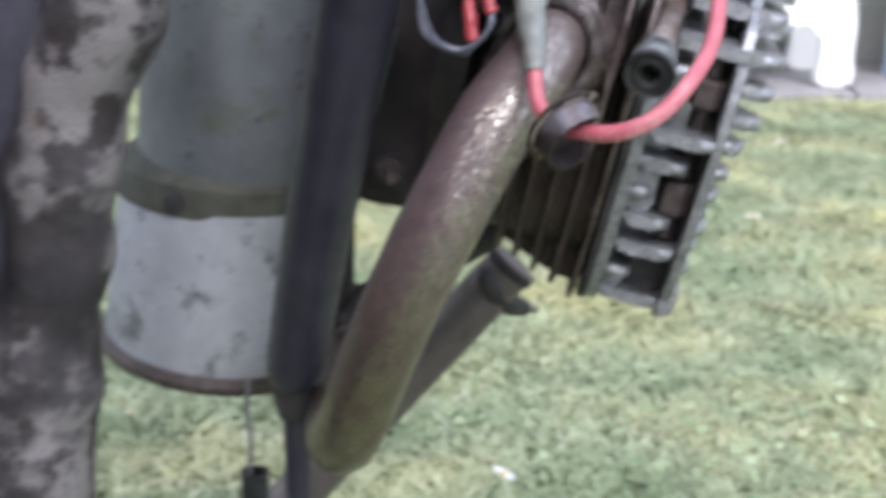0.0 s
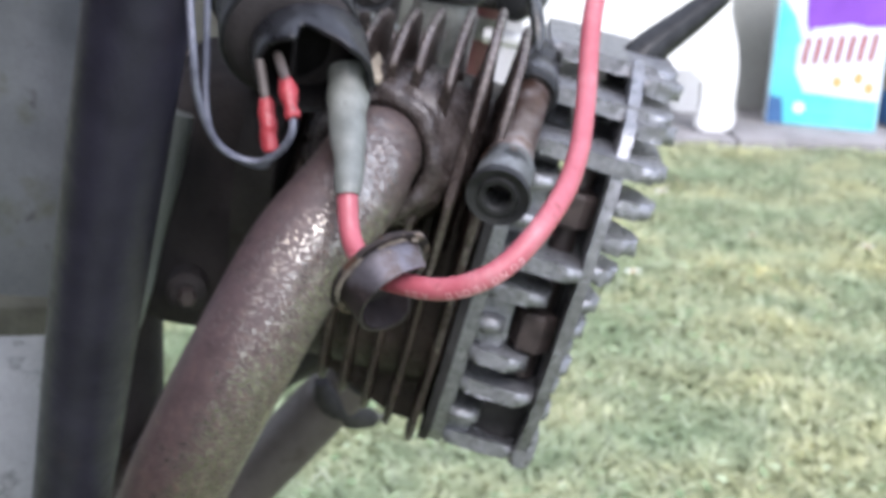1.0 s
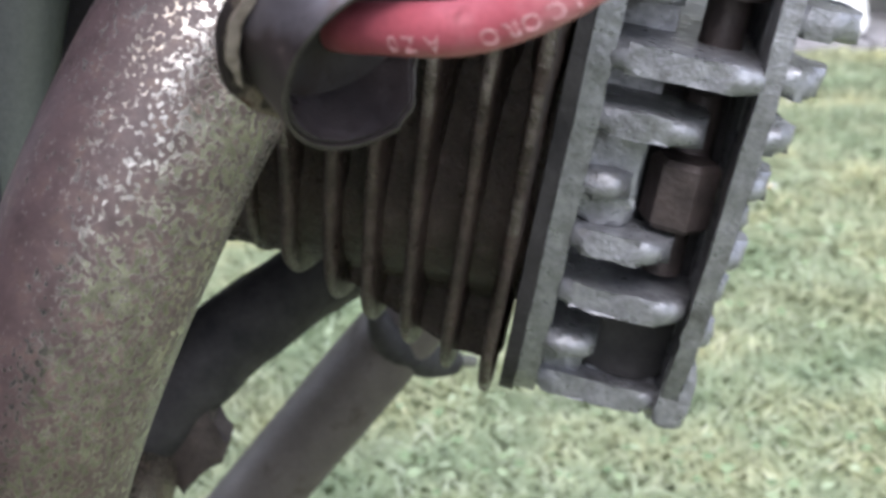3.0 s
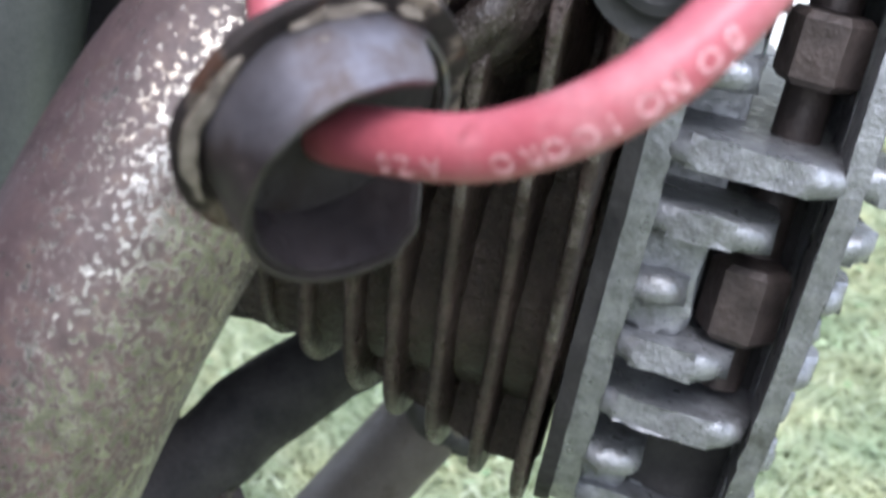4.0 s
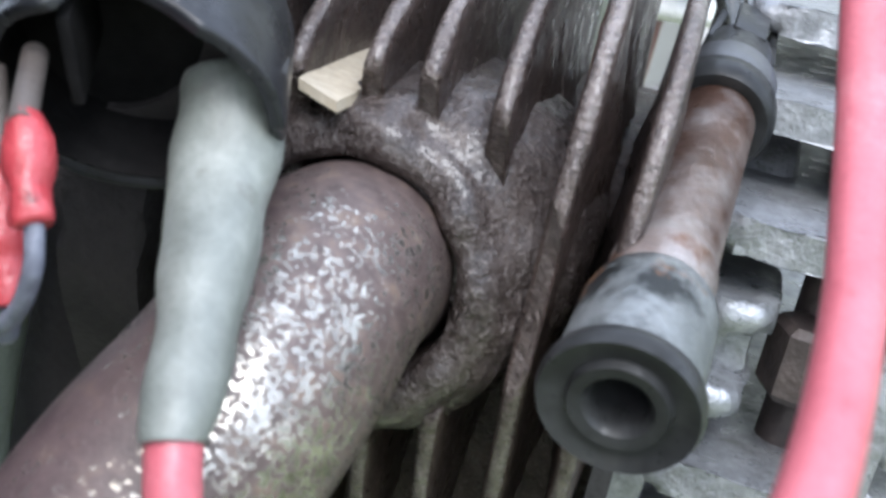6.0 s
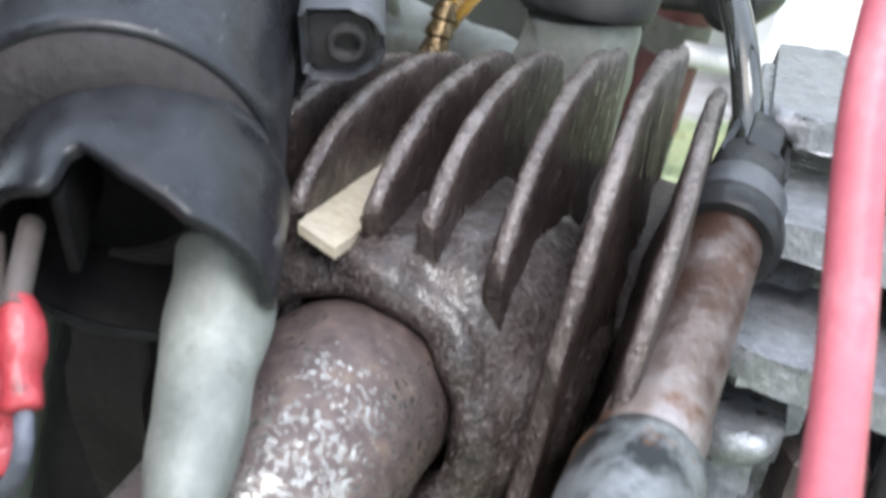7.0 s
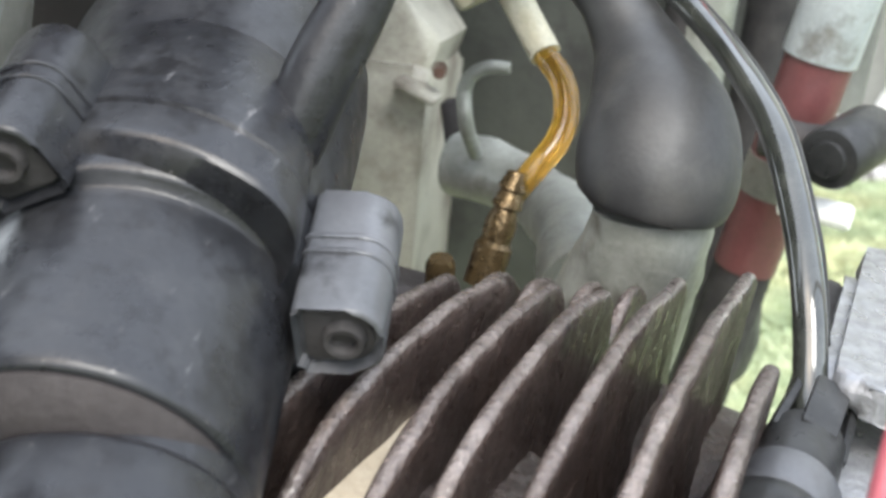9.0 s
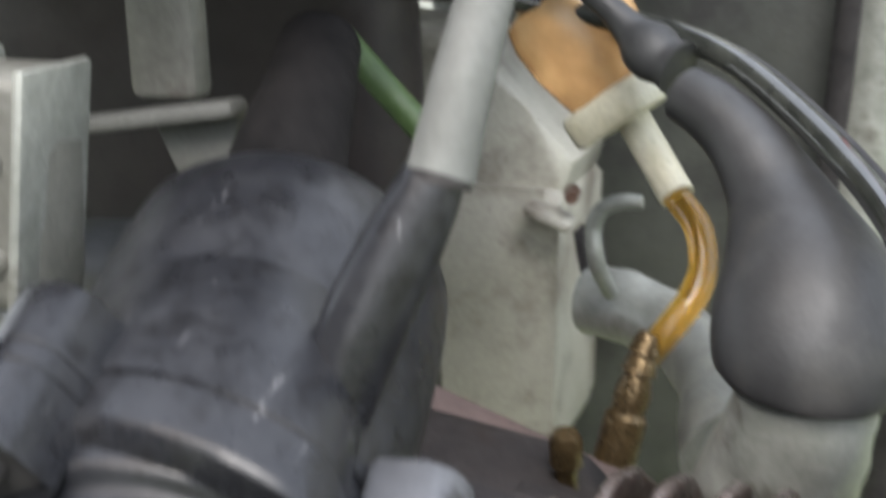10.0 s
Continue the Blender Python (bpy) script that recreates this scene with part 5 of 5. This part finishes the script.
# ---- housing, clips and tubes behind the engine ----
def build_back():
    h = thing("cream_housing", (-0.02, 0.62, 0.34), "cream enamelled housing with brown grime", "housing")
    m = Matrix.Translation((-0.030, 0.630, 0.405)) @ pose(0, 0, 0, 90, 0, 0)
    lower = slab(rounded(-0.045, 0.0320, -0.060, 0.0200, (0.006, 0.02, 0.010, 0.004), 6), 0.05, m @ pose(0, 0, 0, 0, 0, -4), 0.004, 3)
    part("lower_shell", lower, CREAM, h)
    up = slab([(-0.05, 0.018), (0.026, 0.018), (0.0305, 0.030), (0.020, 0.044), (0.006, 0.062), (-0.05, 0.075)], 0.044, Matrix.Translation((0.005, 0, -0.006)) @ m, 0.005, 3)
    part("upper_shell", up, CREAM, h)
    lip = block((0.013, 0.010, 0.0032), Matrix.Translation((0.002, 0.600, 0.4175)) @ pose(0, 0, 0, 0, 24, 0), 0.0015)
    part("clip_lip", lip, CREAM, h, "greenish moulded lip")
    part("latch", block((0.0055, 0.008, 0.016), Matrix.Translation((0.0140, 0.592, 0.4090)) @ pose(0, 0, 0, 0, -8, 0), 0.001), SMOKE_SHADE, h, "black latch")
    part("catch", turned([(0, 0.003), (0.0016, 0.003), (0.0022, -0.004), (0, -0.004)], axes((0.0080, 0.598, 0.4230), (0.2, -1, 0)), 12), SLEEVE, h, "rusty catch pin")
    hook = [(0.0252, 0.5600, 0.4100, 0.0018), (0.0248, 0.5500, 0.4190, 0.0018), (0.0243, 0.5500, 0.4265, 0.0018), (0.0262, 0.5500, 0.4303, 0.0017), (0.0300, 0.5500, 0.4320, 0.0016), (0.0345, 0.5500, 0.4320, 0.0014)]
    single("wire_hook", hose(hook, None, 6, 12), PALE, "bent pale wire hook behind the hose", "hook")
    under = block((0.10, 0.03, 0.034), Matrix.Translation((-0.004, 0.545, 0.3650)) @ pose(0, 0, 0, 0, 22, 0), 0.004, 2)
    single("brown_bracket", under, DULLRED, "dull red-brown bracket plate behind the cylinder", "bracket")
    # backdrop cover whose olive is darkened to carry the shade there
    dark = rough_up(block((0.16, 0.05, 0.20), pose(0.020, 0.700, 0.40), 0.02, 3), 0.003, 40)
    single("rear_cover", dark, OLIVE, "dark plastic cover behind the hose, shade put into its colour", "cover")
    # painted frame tube with bands, a pivot bolt and a pale pin
    fr = thing("frame_tube", (0.088, 0.60, 0.34), "banded red and pale frame tube behind the head", "frame tube")
    a, b = V(0.0835, 0.610, 0.345), V(0.1065, 0.600, 0.440)
    d = b - a
    for k, (lo, hi, mt, r) in enumerate(((-0.6, 0.30, SMOKE_SHADE, 0.0080), (0.30, 0.52, MAROON, 0.0084), (0.52, 0.62, GRIMY, 0.0090), (0.62, 0.90, MAROON, 0.0086), (0.90, 2.2, BLUEGREY, 0.0094))):
        part("band", turned([(0, 0), (r, 0), (r, (hi - lo) * d.length), (0, (hi - lo) * d.length)], axes(a + d * lo, d), 24), mt, fr, ("blackened tube", "faded red band", "grimy grey band", "faded red band", "blue-grey tube")[k])
    part("cross_member", hose([(0.1280, 0.589, 0.545), (0.0800, 0.594, 0.546), (0.0250, 0.600, 0.545)], 0.008, 3, 16), SMOKE_SHADE, fr, "blackened cross member under the frame")
    arm = hose([(0.0920, 0.585, 0.4135, 0.0055), (0.1000, 0.582, 0.4125, 0.0050), (0.1085, 0.580, 0.4120, 0.0055)], None, 4, 14)
    part("pivot_arm", arm, SMOKE_SHADE, fr)
    piv = turned([(0, 0.0105), (0.0042, 0.0105), (0.0046, 0.0095), (0.0070, 0.0093), (0.0076, 0.0080), (0.0076, -0.013), (0.0068, -0.016), (0, -0.016)], axes((0.1100, 0.577, 0.4125), (-0.45, -0.85, -0.1)), 28)
    part("pivot_bush", piv, RUBBER, fr, "black rubber bush with a steel bolt")
    pin = turned([(0, 0.005), (0.0028, 0.005), (0.0033, 0.004), (0.0033, -0.012), (0, -0.012)], axes((0.1085, 0.580, 0.3960), (0.9, -0.3, -0.1)), 18)
    part("pin", pin, WHITE, fr, "pale cylindrical pin")
    for x, y, mt, r, foot in ((0.0765, 0.66, PALE, 0.008, 0.34), (0.096, 0.68, SMOKE_SHADE, 0.009, 0.34), (0.119, 0.70, GREYHOSE, 0.012, 0.402), (0.070, 0.66, SMOKE_SHADE, 0.006, 0.34)):
        t = hose([(x - 0.12 * (0.44 - foot), y, foot), (x, y, 0.44), (x + 0.012, y, 0.56)], r, 4, 16)
        single("frame_strut", t, mt, "painted frame strut rising behind the engine", "strut", "struts behind the engine")


build_back()


# ---- parts seen above and left of the coil ----
def build_upper_left():
    root = thing("ribbed_casting", (-0.0165, 0.43, 0.443), "pale ribbed casting standing behind the coil", "casting")
    m = Matrix.Translation((-0.0190, 0.430, 0.4590)) @ pose(0, 0, 0, 0, 6, 8)
    part("web", rough_up(block((0.0120, 0.014, 0.030), m, 0.003, 3), 0.0010, 260), GRIMY, root)
    part("front_rib", block((0.0022, 0.020, 0.033), m @ pose(-0.0060, -0.003, 0), 0.001), PALE, root)
    part("side_rib", block((0.0016, 0.017, 0.031), m @ pose(0.0050, -0.002, 0, 0, 4, 0), 0.0007), PALE, root)
    for k in range(2):
        part("boss", turned([(0.0012, 0.0004), (0.0015, 0.0012), (0.0020, 0.0010), (0.0026, 0), (0.0012, 0)], axes(m @ V(-0.0005, -0.0068, -0.008 + 0.012 * k), m.to_3x3() @ V(0, -1, 0)), 14, True), GRIMY, root)
    plate = block((0.012, 0.006, 0.05), Matrix.Translation((-0.0215, 0.472, 0.489)) @ pose(0, 0, 0, 0, 2, 0), 0.002)
    single("mossy_plate", plate, GRIMY, "mossy pale metal plate under the saddle", "plate")
    bar = block((0.034, 0.006, 0.0026), Matrix.Translation((-0.0245, 0.466, 0.4620)) @ pose(0, 0, 0, 0, -5, 0), 0.001)
    single("cross_bar", bar, GREYHOSE, "flat pale metal bar behind the coil", "bar")
    tab = slab([(-0.008, 0.006), (0.008, 0.006), (0.003, -0.006), (-0.003, -0.006)], 0.002, axes((-0.0165, 0.469, 0.4570), (0, -1, 0)), 0.0003)
    single("hanging_tab", tab, GREYHOSE, "small pale tab hanging below the bar", "tab")
    strap = hose([(-0.0062, 0.500, 0.4705), (0.0005, 0.500, 0.4625), (0.0080, 0.500, 0.4540)], 0.0026, 4, 12)
    single("green_wire", strap, GREEN, "thick green insulated wire behind the coil", "wire")
    root = thing("grey_hose", (0.0435, 0.4075, 0.4640), "dusty grey rubber hose end over the coil", "hose")
    gh = [(0.0525, 0.4240, 0.5200, 0.0026), (0.0502, 0.4200, 0.5000, 0.0026), (0.0479, 0.4155, 0.4850, 0.0026), (0.0456, 0.4105, 0.4735, 0.0028), (0.0441, 0.4078, 0.4660, 0.0031), (0.0438, 0.4073, 0.4647, 0.0032)]
    part("hose", hose(gh, None, 6, 28), GREYHOSE, root)
    part("end_bore", turned([(0.0022, 0.0002), (0.0030, 0.0006), (0.0032, -0.0004), (0.0022, -0.0004)], axes((0.0437, 0.4073, 0.4645), (-0.13, -0.25, -0.9)), 28, True), SMOKE_SHADE, root, "dark bore of the hose")
    spout = hose([(0.0085, 0.4420, 0.4420, 0.0095), (0.0080, 0.4450, 0.4500, 0.0090), (0.0075, 0.4500, 0.4580, 0.0078), (0.0060, 0.4600, 0.4650, 0.0066), (0.0030, 0.4720, 0.4710, 0.0060)], None, 4, 24)
    single("coil_strap", spout, PITCH, "black rubber strap holding the coil from above", "strap")
    rw = hose([(0.086, 0.520, 0.500), (0.0850, 0.520, 0.486), (0.0860, 0.520, 0.474), (0.083, 0.522, 0.462)], 0.0008, 6, 8)
    single("red_wire", rw, RED, "thin red wire behind the ignition cable", "wire")
    lid = rough_up(block((0.22, 0.40, 0.07), pose(-0.078, 0.630, 0.537), 0.012, 3), 0.003, 40)
    single("moped_frame", lid, ENGINE, "dark underside of the moped frame over the engine", "moped frame")
    # sheet closing the gap behind the casting, shade put into its near-black red
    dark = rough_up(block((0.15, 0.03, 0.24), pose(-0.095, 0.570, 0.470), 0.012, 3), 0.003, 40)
    single("inner_frame", dark, surface("red_frame_painted_shade", [(0.3, (0.011, 0.008, 0.008)), (0.7, (0.024, 0.016, 0.015))], 40, rough=(0.5, 0.7)), "dark red frame sheet with shade put into its colour", "frame sheet")


build_upper_left()


# ---- left side: casing, strut, flaking panel, stand ----
def build_left():
    root = thing("chain_case", (-0.0853, 0.4981, 0.2417), "weathered grey chain case with a mossy rim", "chain case")
    up = rough_up(hose([(-0.0731, 0.4981, 0.3167, 0.0413), (-0.0706, 0.4969, 0.3730, 0.0388), (-0.0685, 0.4963, 0.4150, 0.0375), (-0.0678, 0.4960, 0.4300, 0.0350)], None, 6, 40), 0.0008, 40)
    part("upper_shell", up, CASING, root)
    foot = V(-0.0869, 0.5006, 0.2417)
    low = turned([(0.0, 0.0), (0.0425, 0.0), (0.0462, 0.0019), (0.0465, 0.0725), (0.0425, 0.0825), (0.0, 0.0825)], axes(foot, (0.17, -0.02, 1)), 48)
    part("lower_shell", low, PALECASE, root, "pale scratched lower shell")
    part("mossy_rim", turned([(0.0375, 0.0), (0.0470, 0.0025), (0.0475, 0.0075), (0.0465, 0.0150), (0.0375, 0.0225)], axes((-0.0771, 0.5000, 0.3080), (0.10, -0.02, 1)), 48, True), MOSS, root, "mossy seam round the case")
    part("bottom_lip", turned([(0.0375, -0.0037), (0.0475, -0.0037), (0.0488, 0.000), (0.0475, 0.0037), (0.0375, 0.0037)], axes(foot, (0.17, -0.02, 1)), 48, True), BROWNED, root, "browned bottom lip")
    part("drain_hole", turned([(0, 0.0012), (0.0037, 0.0012), (0.0042, -0.0025), (0, -0.0025)], axes((-0.0906, 0.4531, 0.3174), (-0.2, -1, 0)), 16), SMOKE_SHADE, root)
    st = thing("suspension_strut", (-0.0415, 0.42, 0.2), "dark blue-black painted strut with rust spots", "strut")
    sleeve = hose([(-0.0418, 0.4225, 0.2580, 0.0070), (-0.0412, 0.4195, 0.2640, 0.0104), (-0.0370, 0.4120, 0.2850, 0.0114), (-0.0275, 0.3920, 0.3350, 0.0118), (-0.0165, 0.3700, 0.3890, 0.0119), (-0.0040, 0.3450, 0.4500, 0.0119), (0.0020, 0.3330, 0.4780, 0.0119)], None, 6, 32)
    part("sleeve", sleeve, NAVY, st)
    neck = turned([(0, 0.020), (0.0072, 0.020), (0.0080, 0.015), (0.0076, 0.006), (0.0060, 0.0), (0, 0.0)], axes((-0.0425, 0.4240, 0.2420), (0.05, -0.1, 1)), 24)
    part("collar", neck, SMOKE_SHADE, st, "blackened lower collar")
    part("rod", hose([(-0.0410, 0.430, 0.0), (-0.0410, 0.428, 0.12), (-0.0415, 0.4245, 0.246)], 0.0052, 4, 20), NAVY, st)
    pn = thing("flaking_panel", (-0.1447, 0.3801, 0.1402), "weathered panel edge with flaking dark paint", "panel")
    edge = rough_up(hose([(-0.1354, 0.3801, 0.1092, 0.0186), (-0.1308, 0.3801, 0.1945, 0.0194), (-0.1269, 0.3801, 0.2487, 0.0194), (-0.1191, 0.3801, 0.2952, 0.0186), (-0.1122, 0.3801, 0.3417, 0.0183), (-0.0982, 0.3801, 0.3867, 0.0178), (-0.0835, 0.3801, 0.4347, 0.0170), (-0.0672, 0.3801, 0.4967, 0.0170)], None, 10, 40), 0.0045, 42)
    part("edge", edge, FLAKING, pn)
    sheet = rough_up(block((0.075, 0.008, 0.52), Matrix.Translation((-0.1633, 0.3894, 0.3107)) @ pose(0, 0, 0, 0, 9, 0), 0.002, 2), 0.002, 60)
    part("sheet", sheet, NAVY, pn)
    # added sheet outside the camera's view, keeps light off from the left
    side = rough_up(block((0.014, 0.80, 0.72), pose(-0.220, -0.010, 0.40), 0.006, 3), 0.002, 12)
    part("side_blocker", side, NAVY, pn, "unseen dark sheet added to block light from the left")
    wr = hose([(-0.0640, 0.4506, 0.2455), (-0.0643, 0.4506, 0.2305), (-0.0634, 0.4506, 0.2130), (-0.0645, 0.4506, 0.2005), (-0.0634, 0.4506, 0.1855)], 0.0011, 5, 8)
    single("hanging_spring_wire", wr, STEEL, "thin bent steel wire hanging below the case", "wire")
    sl = turned([(0.0044, -0.12), (0.0060, -0.12), (0.0060, 0.0), (0.0044, 0.0)], axes((-0.0622, 0.4506, 0.2036), (0, 0, 1)), 16, True)
    single("stand_sleeve", sl, RUBBER, "black sleeve on the stand below the case", "sleeve")


build_left()


def build_lower():
    col = rough_up(hose([(-0.0262, 0.4190, 0.3300, 0.0066), (-0.0256, 0.4190, 0.3320, 0.0079), (-0.0190, 0.4190, 0.3580, 0.0080), (-0.0126, 0.4190, 0.3840, 0.0080), (-0.0108, 0.4195, 0.3920, 0.0078)], None, 8, 28), 0.0005, 60)
    ft = thing("pale_frame_tube", (-0.0262, 0.419, 0.324), "pale grey-green enamelled frame tube beside the crankcase", "frame tube")
    part("tube", col, ENAMEL, ft)
    part("end_plug", turned([(0, -0.004), (0.0045, -0.004), (0.0058, -0.002), (0.0058, 0.004), (0, 0.004)], axes((-0.0262, 0.4190, 0.3290), (0.24, 0, 1)), 24), MOSS, ft, "mossy plug in the tube's end")
    t = hose([(0.0500, 0.5600, 0.2600, 0.0120), (0.0320, 0.5600, 0.2390, 0.0126), (0.0112, 0.5600, 0.2148, 0.0126), (-0.0095, 0.5600, 0.1905, 0.0126), (-0.045, 0.558, 0.149, 0.0125), (-0.100, 0.555, 0.085, 0.0125), (-0.170, 0.55, 0.0, 0.0125)], None, 5, 28)
    leg = thing("centre_stand_leg", (-0.17, 0.55, -0.012), "matt grey steel tube slanting down under the engine", "stand leg")
    part("tube", t, TUBE, leg)
    part("weld", rough_up(turned([(0.0105, -0.003), (0.0128, -0.0022), (0.0135, 0.0), (0.0128, 0.0022), (0.0105, 0.003)], axes((0.0478, 0.5600, 0.2575), (0.65, 0, 0.76)), 32, True), 0.0008, 320), SMOKE_SHADE, leg, "blackened weld seam")
    br = thing("stand_bracket", (0.046, 0.56, 0.24), "black curved bracket with pale tip above the stand leg", "bracket")
    g = hose([(0.0345, 0.545, 0.260, 0.003), (0.0362, 0.547, 0.253, 0.0045), (0.0410, 0.553, 0.245, 0.0055), (0.0480, 0.563, 0.237, 0.0055), (0.0560, 0.577, 0.230, 0.0045)], None, 5, 14)
    part("curved_bar", g, SMOKE_SHADE, br)
    part("tip", hose([(0.0545, 0.575, 0.2315), (0.0590, 0.583, 0.2275), (0.0635, 0.590, 0.2240)], 0.0020, 3, 10), GRIMY, br, "pale bare metal tip")
    arm = rough_up(hose([(0.0350, 0.500, 0.2960, 0.0095), (0.0160, 0.492, 0.2872, 0.0100), (0.0000, 0.486, 0.2768, 0.0105), (-0.0120, 0.480, 0.268, 0.0102), (-0.024, 0.475, 0.256, 0.010)], None, 5, 20), 0.0010, 120)
    sw = thing("engine_bracket", (-0.024, 0.475, 0.246), "black engine bracket under the cylinder", "bracket")
    part("arm", arm, SMOKE_SHADE, sw)
    part("pivot_boss", turned([(0, 0.0125), (0.0062, 0.0125), (0.0074, 0.0112), (0.0076, -0.010), (0, -0.010)], axes((-0.0240, 0.4750, 0.2560), (0, -1, 0)), 24), SMOKE_SHADE, sw)
    hk = rough_up(slab([(-0.010, 0.010), (0.006, 0.008), (0.0085, 0.003), (0.0060, -0.001), (0.0080, -0.006), (0.003, -0.010), (-0.004, -0.009), (-0.010, -0.013)], 0.010, Matrix.Translation((-0.0085, 0.480, 0.2580)) @ pose(0, 0, 0, 90, -28, 0), 0.0012), 0.0008, 150)
    single("rusty_tab", hk, BROWNED, "small rusty tab below the engine bracket", "tab")


build_lower()


# ---- things at the far edge of the lawn ----
def build_far():
    at = V(0.615, 2.50, 0.004)
    st = thing("garden_stool", at, "white plastic garden stool with flared legs standing on the paving", "stool")
    # one side frame: three flared legs under an arched apron
    half = [(-0.240, 0.0), (-0.165, 0.0), (-0.152, 0.030), (-0.150, 0.085), (-0.140, 0.105), (-0.075, 0.108), (-0.062, 0.090), (-0.060, 0.0), (0.002, 0.0), (0.004, 0.100), (0.018, 0.122), (0.150, 0.122), (0.165, 0.105), (0.168, 0.055), (0.162, 0.020), (0.160, 0.0),
            (0.236, 0.0), (0.240, 0.018), (0.232, 0.060), (0.234, 0.120), (0.226, 0.175), (0.205, 0.235), (0.200, 0.330), (-0.205, 0.330), (-0.210, 0.235), (-0.196, 0.170), (-0.204, 0.120), (-0.226, 0.075), (-0.243, 0.035)]
    outline = [(float(x), float(y)) for x, y in evenly(half, 0.008)]
    for name, dy in (("front_frame", 0.0), ("rear_frame", 0.22)):
        part(name, slab(outline, 0.030, Matrix.Translation(at + V(0, dy, 0)) @ pose(0, 0, 0, 90, 0, 0), 0.006, 2), WHITE, st)
    part("seat", block((0.46, 0.30, 0.030), Matrix.Translation(at + V(0, 0.11, 0.345)), 0.010, 3), WHITE, st)
    box_at = V(1.085, 2.635, 0.004)
    bx = thing("detergent_box", box_at, "white and turquoise detergent carton with red logo strokes", "carton")
    M = Matrix.Translation(box_at) @ pose(0, 0, 0, 0, 0, -18) @ Matrix.Scale(0.75, 4)
    shell = block((0.30, 0.16, 0.42), M @ pose(0, 0, 0.21), 0.004)
    part("carton", shell, CARTON, bx)
    def face(name, out, mat_, lift, lab=""):
        part(name, slab(out, 0.0012, M @ Matrix.Translation((0, -0.0804 - lift, 0)) @ pose(0, 0, 0, 90, 0, 0), 0), mat_, bx, lab)
    face("turquoise_field", [(-0.146, 0.004), (0.146, 0.004), (0.146, 0.10), (0.10, 0.11), (0.0, 0.13), (-0.06, 0.20), (-0.10, 0.30), (-0.146, 0.36)], TEAL, 0.0006, "turquoise printed field")
    face("white_panel", [(-0.055, 0.095), (0.146, 0.085), (0.146, 0.275), (0.05, 0.290), (-0.05, 0.270), (-0.085, 0.22), (-0.085, 0.15)], CARTON, 0.0020, "pale blue printed panel")
    face("purple_top", [(-0.07, 0.285), (-0.055, 0.245), (0.02, 0.275), (0.146, 0.29), (0.146, 0.396), (-0.08, 0.396)], PURPLE, 0.0012, "purple printed top")
    face("blue_corner", [(-0.146, 0.004), (-0.10, 0.004), (-0.11, 0.075), (-0.146, 0.08)], BLUE, 0.0028, "blue printed corner")
    face("badge", [(-0.062 + 0.016 * math.cos(a * 0.5236), 0.052 + 0.016 * math.sin(a * 0.5236)) for a in range(12)], WHITE, 0.0036, "round white badge")
    face("teal_bar", [(-0.03, 0.035), (0.06, 0.032), (0.06, 0.065), (-0.03, 0.066)], TEAL, 0.0034, "turquoise bar")
    for k in range(7):
        x = -0.072 + 0.029 * k
        z = 0.170 + 0.004 * k
        face("logo_stroke", [(x, z), (x + 0.012, z), (x + 0.021, z + 0.075), (x + 0.008, z + 0.075)], SPADE, 0.0034, "red logo stroke")
    for x, z in ((0.03, 0.13), (0.085, 0.145), (0.115, 0.12)):
        face("picture_blot", [(x + 0.014 * math.cos(a * 0.785), z + 0.018 * math.sin(a * 0.785)) for a in range(8)], FLAKE_EDGE, 0.0034, "faint ochre picture")
    t_at = V(1.345, 2.66, 0.004)
    tb = thing("tan_carton", t_at, "tan carton with a dark blue lower band beside the detergent", "carton")
    T = Matrix.Translation(t_at) @ pose(0, 0, 0, 0, 0, 6) @ Matrix.Scale(0.72, 4)
    part("carton", block((0.34, 0.20, 0.36), T @ pose(0, 0, 0.18), 0.004), FLAKE, tb)
    part("blue_band", block((0.345, 0.205, 0.10), T @ pose(0, 0, 0.056), 0.004), BLUE, tb, "dark blue band")


CARTON = surface("printed_white_carton", [(0.3, (0.66, 0.78, 0.86)), (0.7, (0.74, 0.84, 0.90))], 8, fine=300, rough=(0.3, 0.4), bump=0.0002)
TEAL = surface("turquoise_print", [(0.3, (0.10, 0.58, 0.66)), (0.7, (0.18, 0.68, 0.74))], 10, fine=300, rough=(0.3, 0.4), bump=0.0002)
PURPLE = surface("purple_print", [(0.3, (0.20, 0.06, 0.45)), (0.7, (0.28, 0.10, 0.58))], 10, fine=300, rough=(0.3, 0.4), bump=0.0002)
BLUE = surface("blue_print", [(0.3, (0.05, 0.13, 0.30)), (0.7, (0.08, 0.20, 0.40))], 10, fine=300, rough=(0.3, 0.4), bump=0.0002)
build_far()
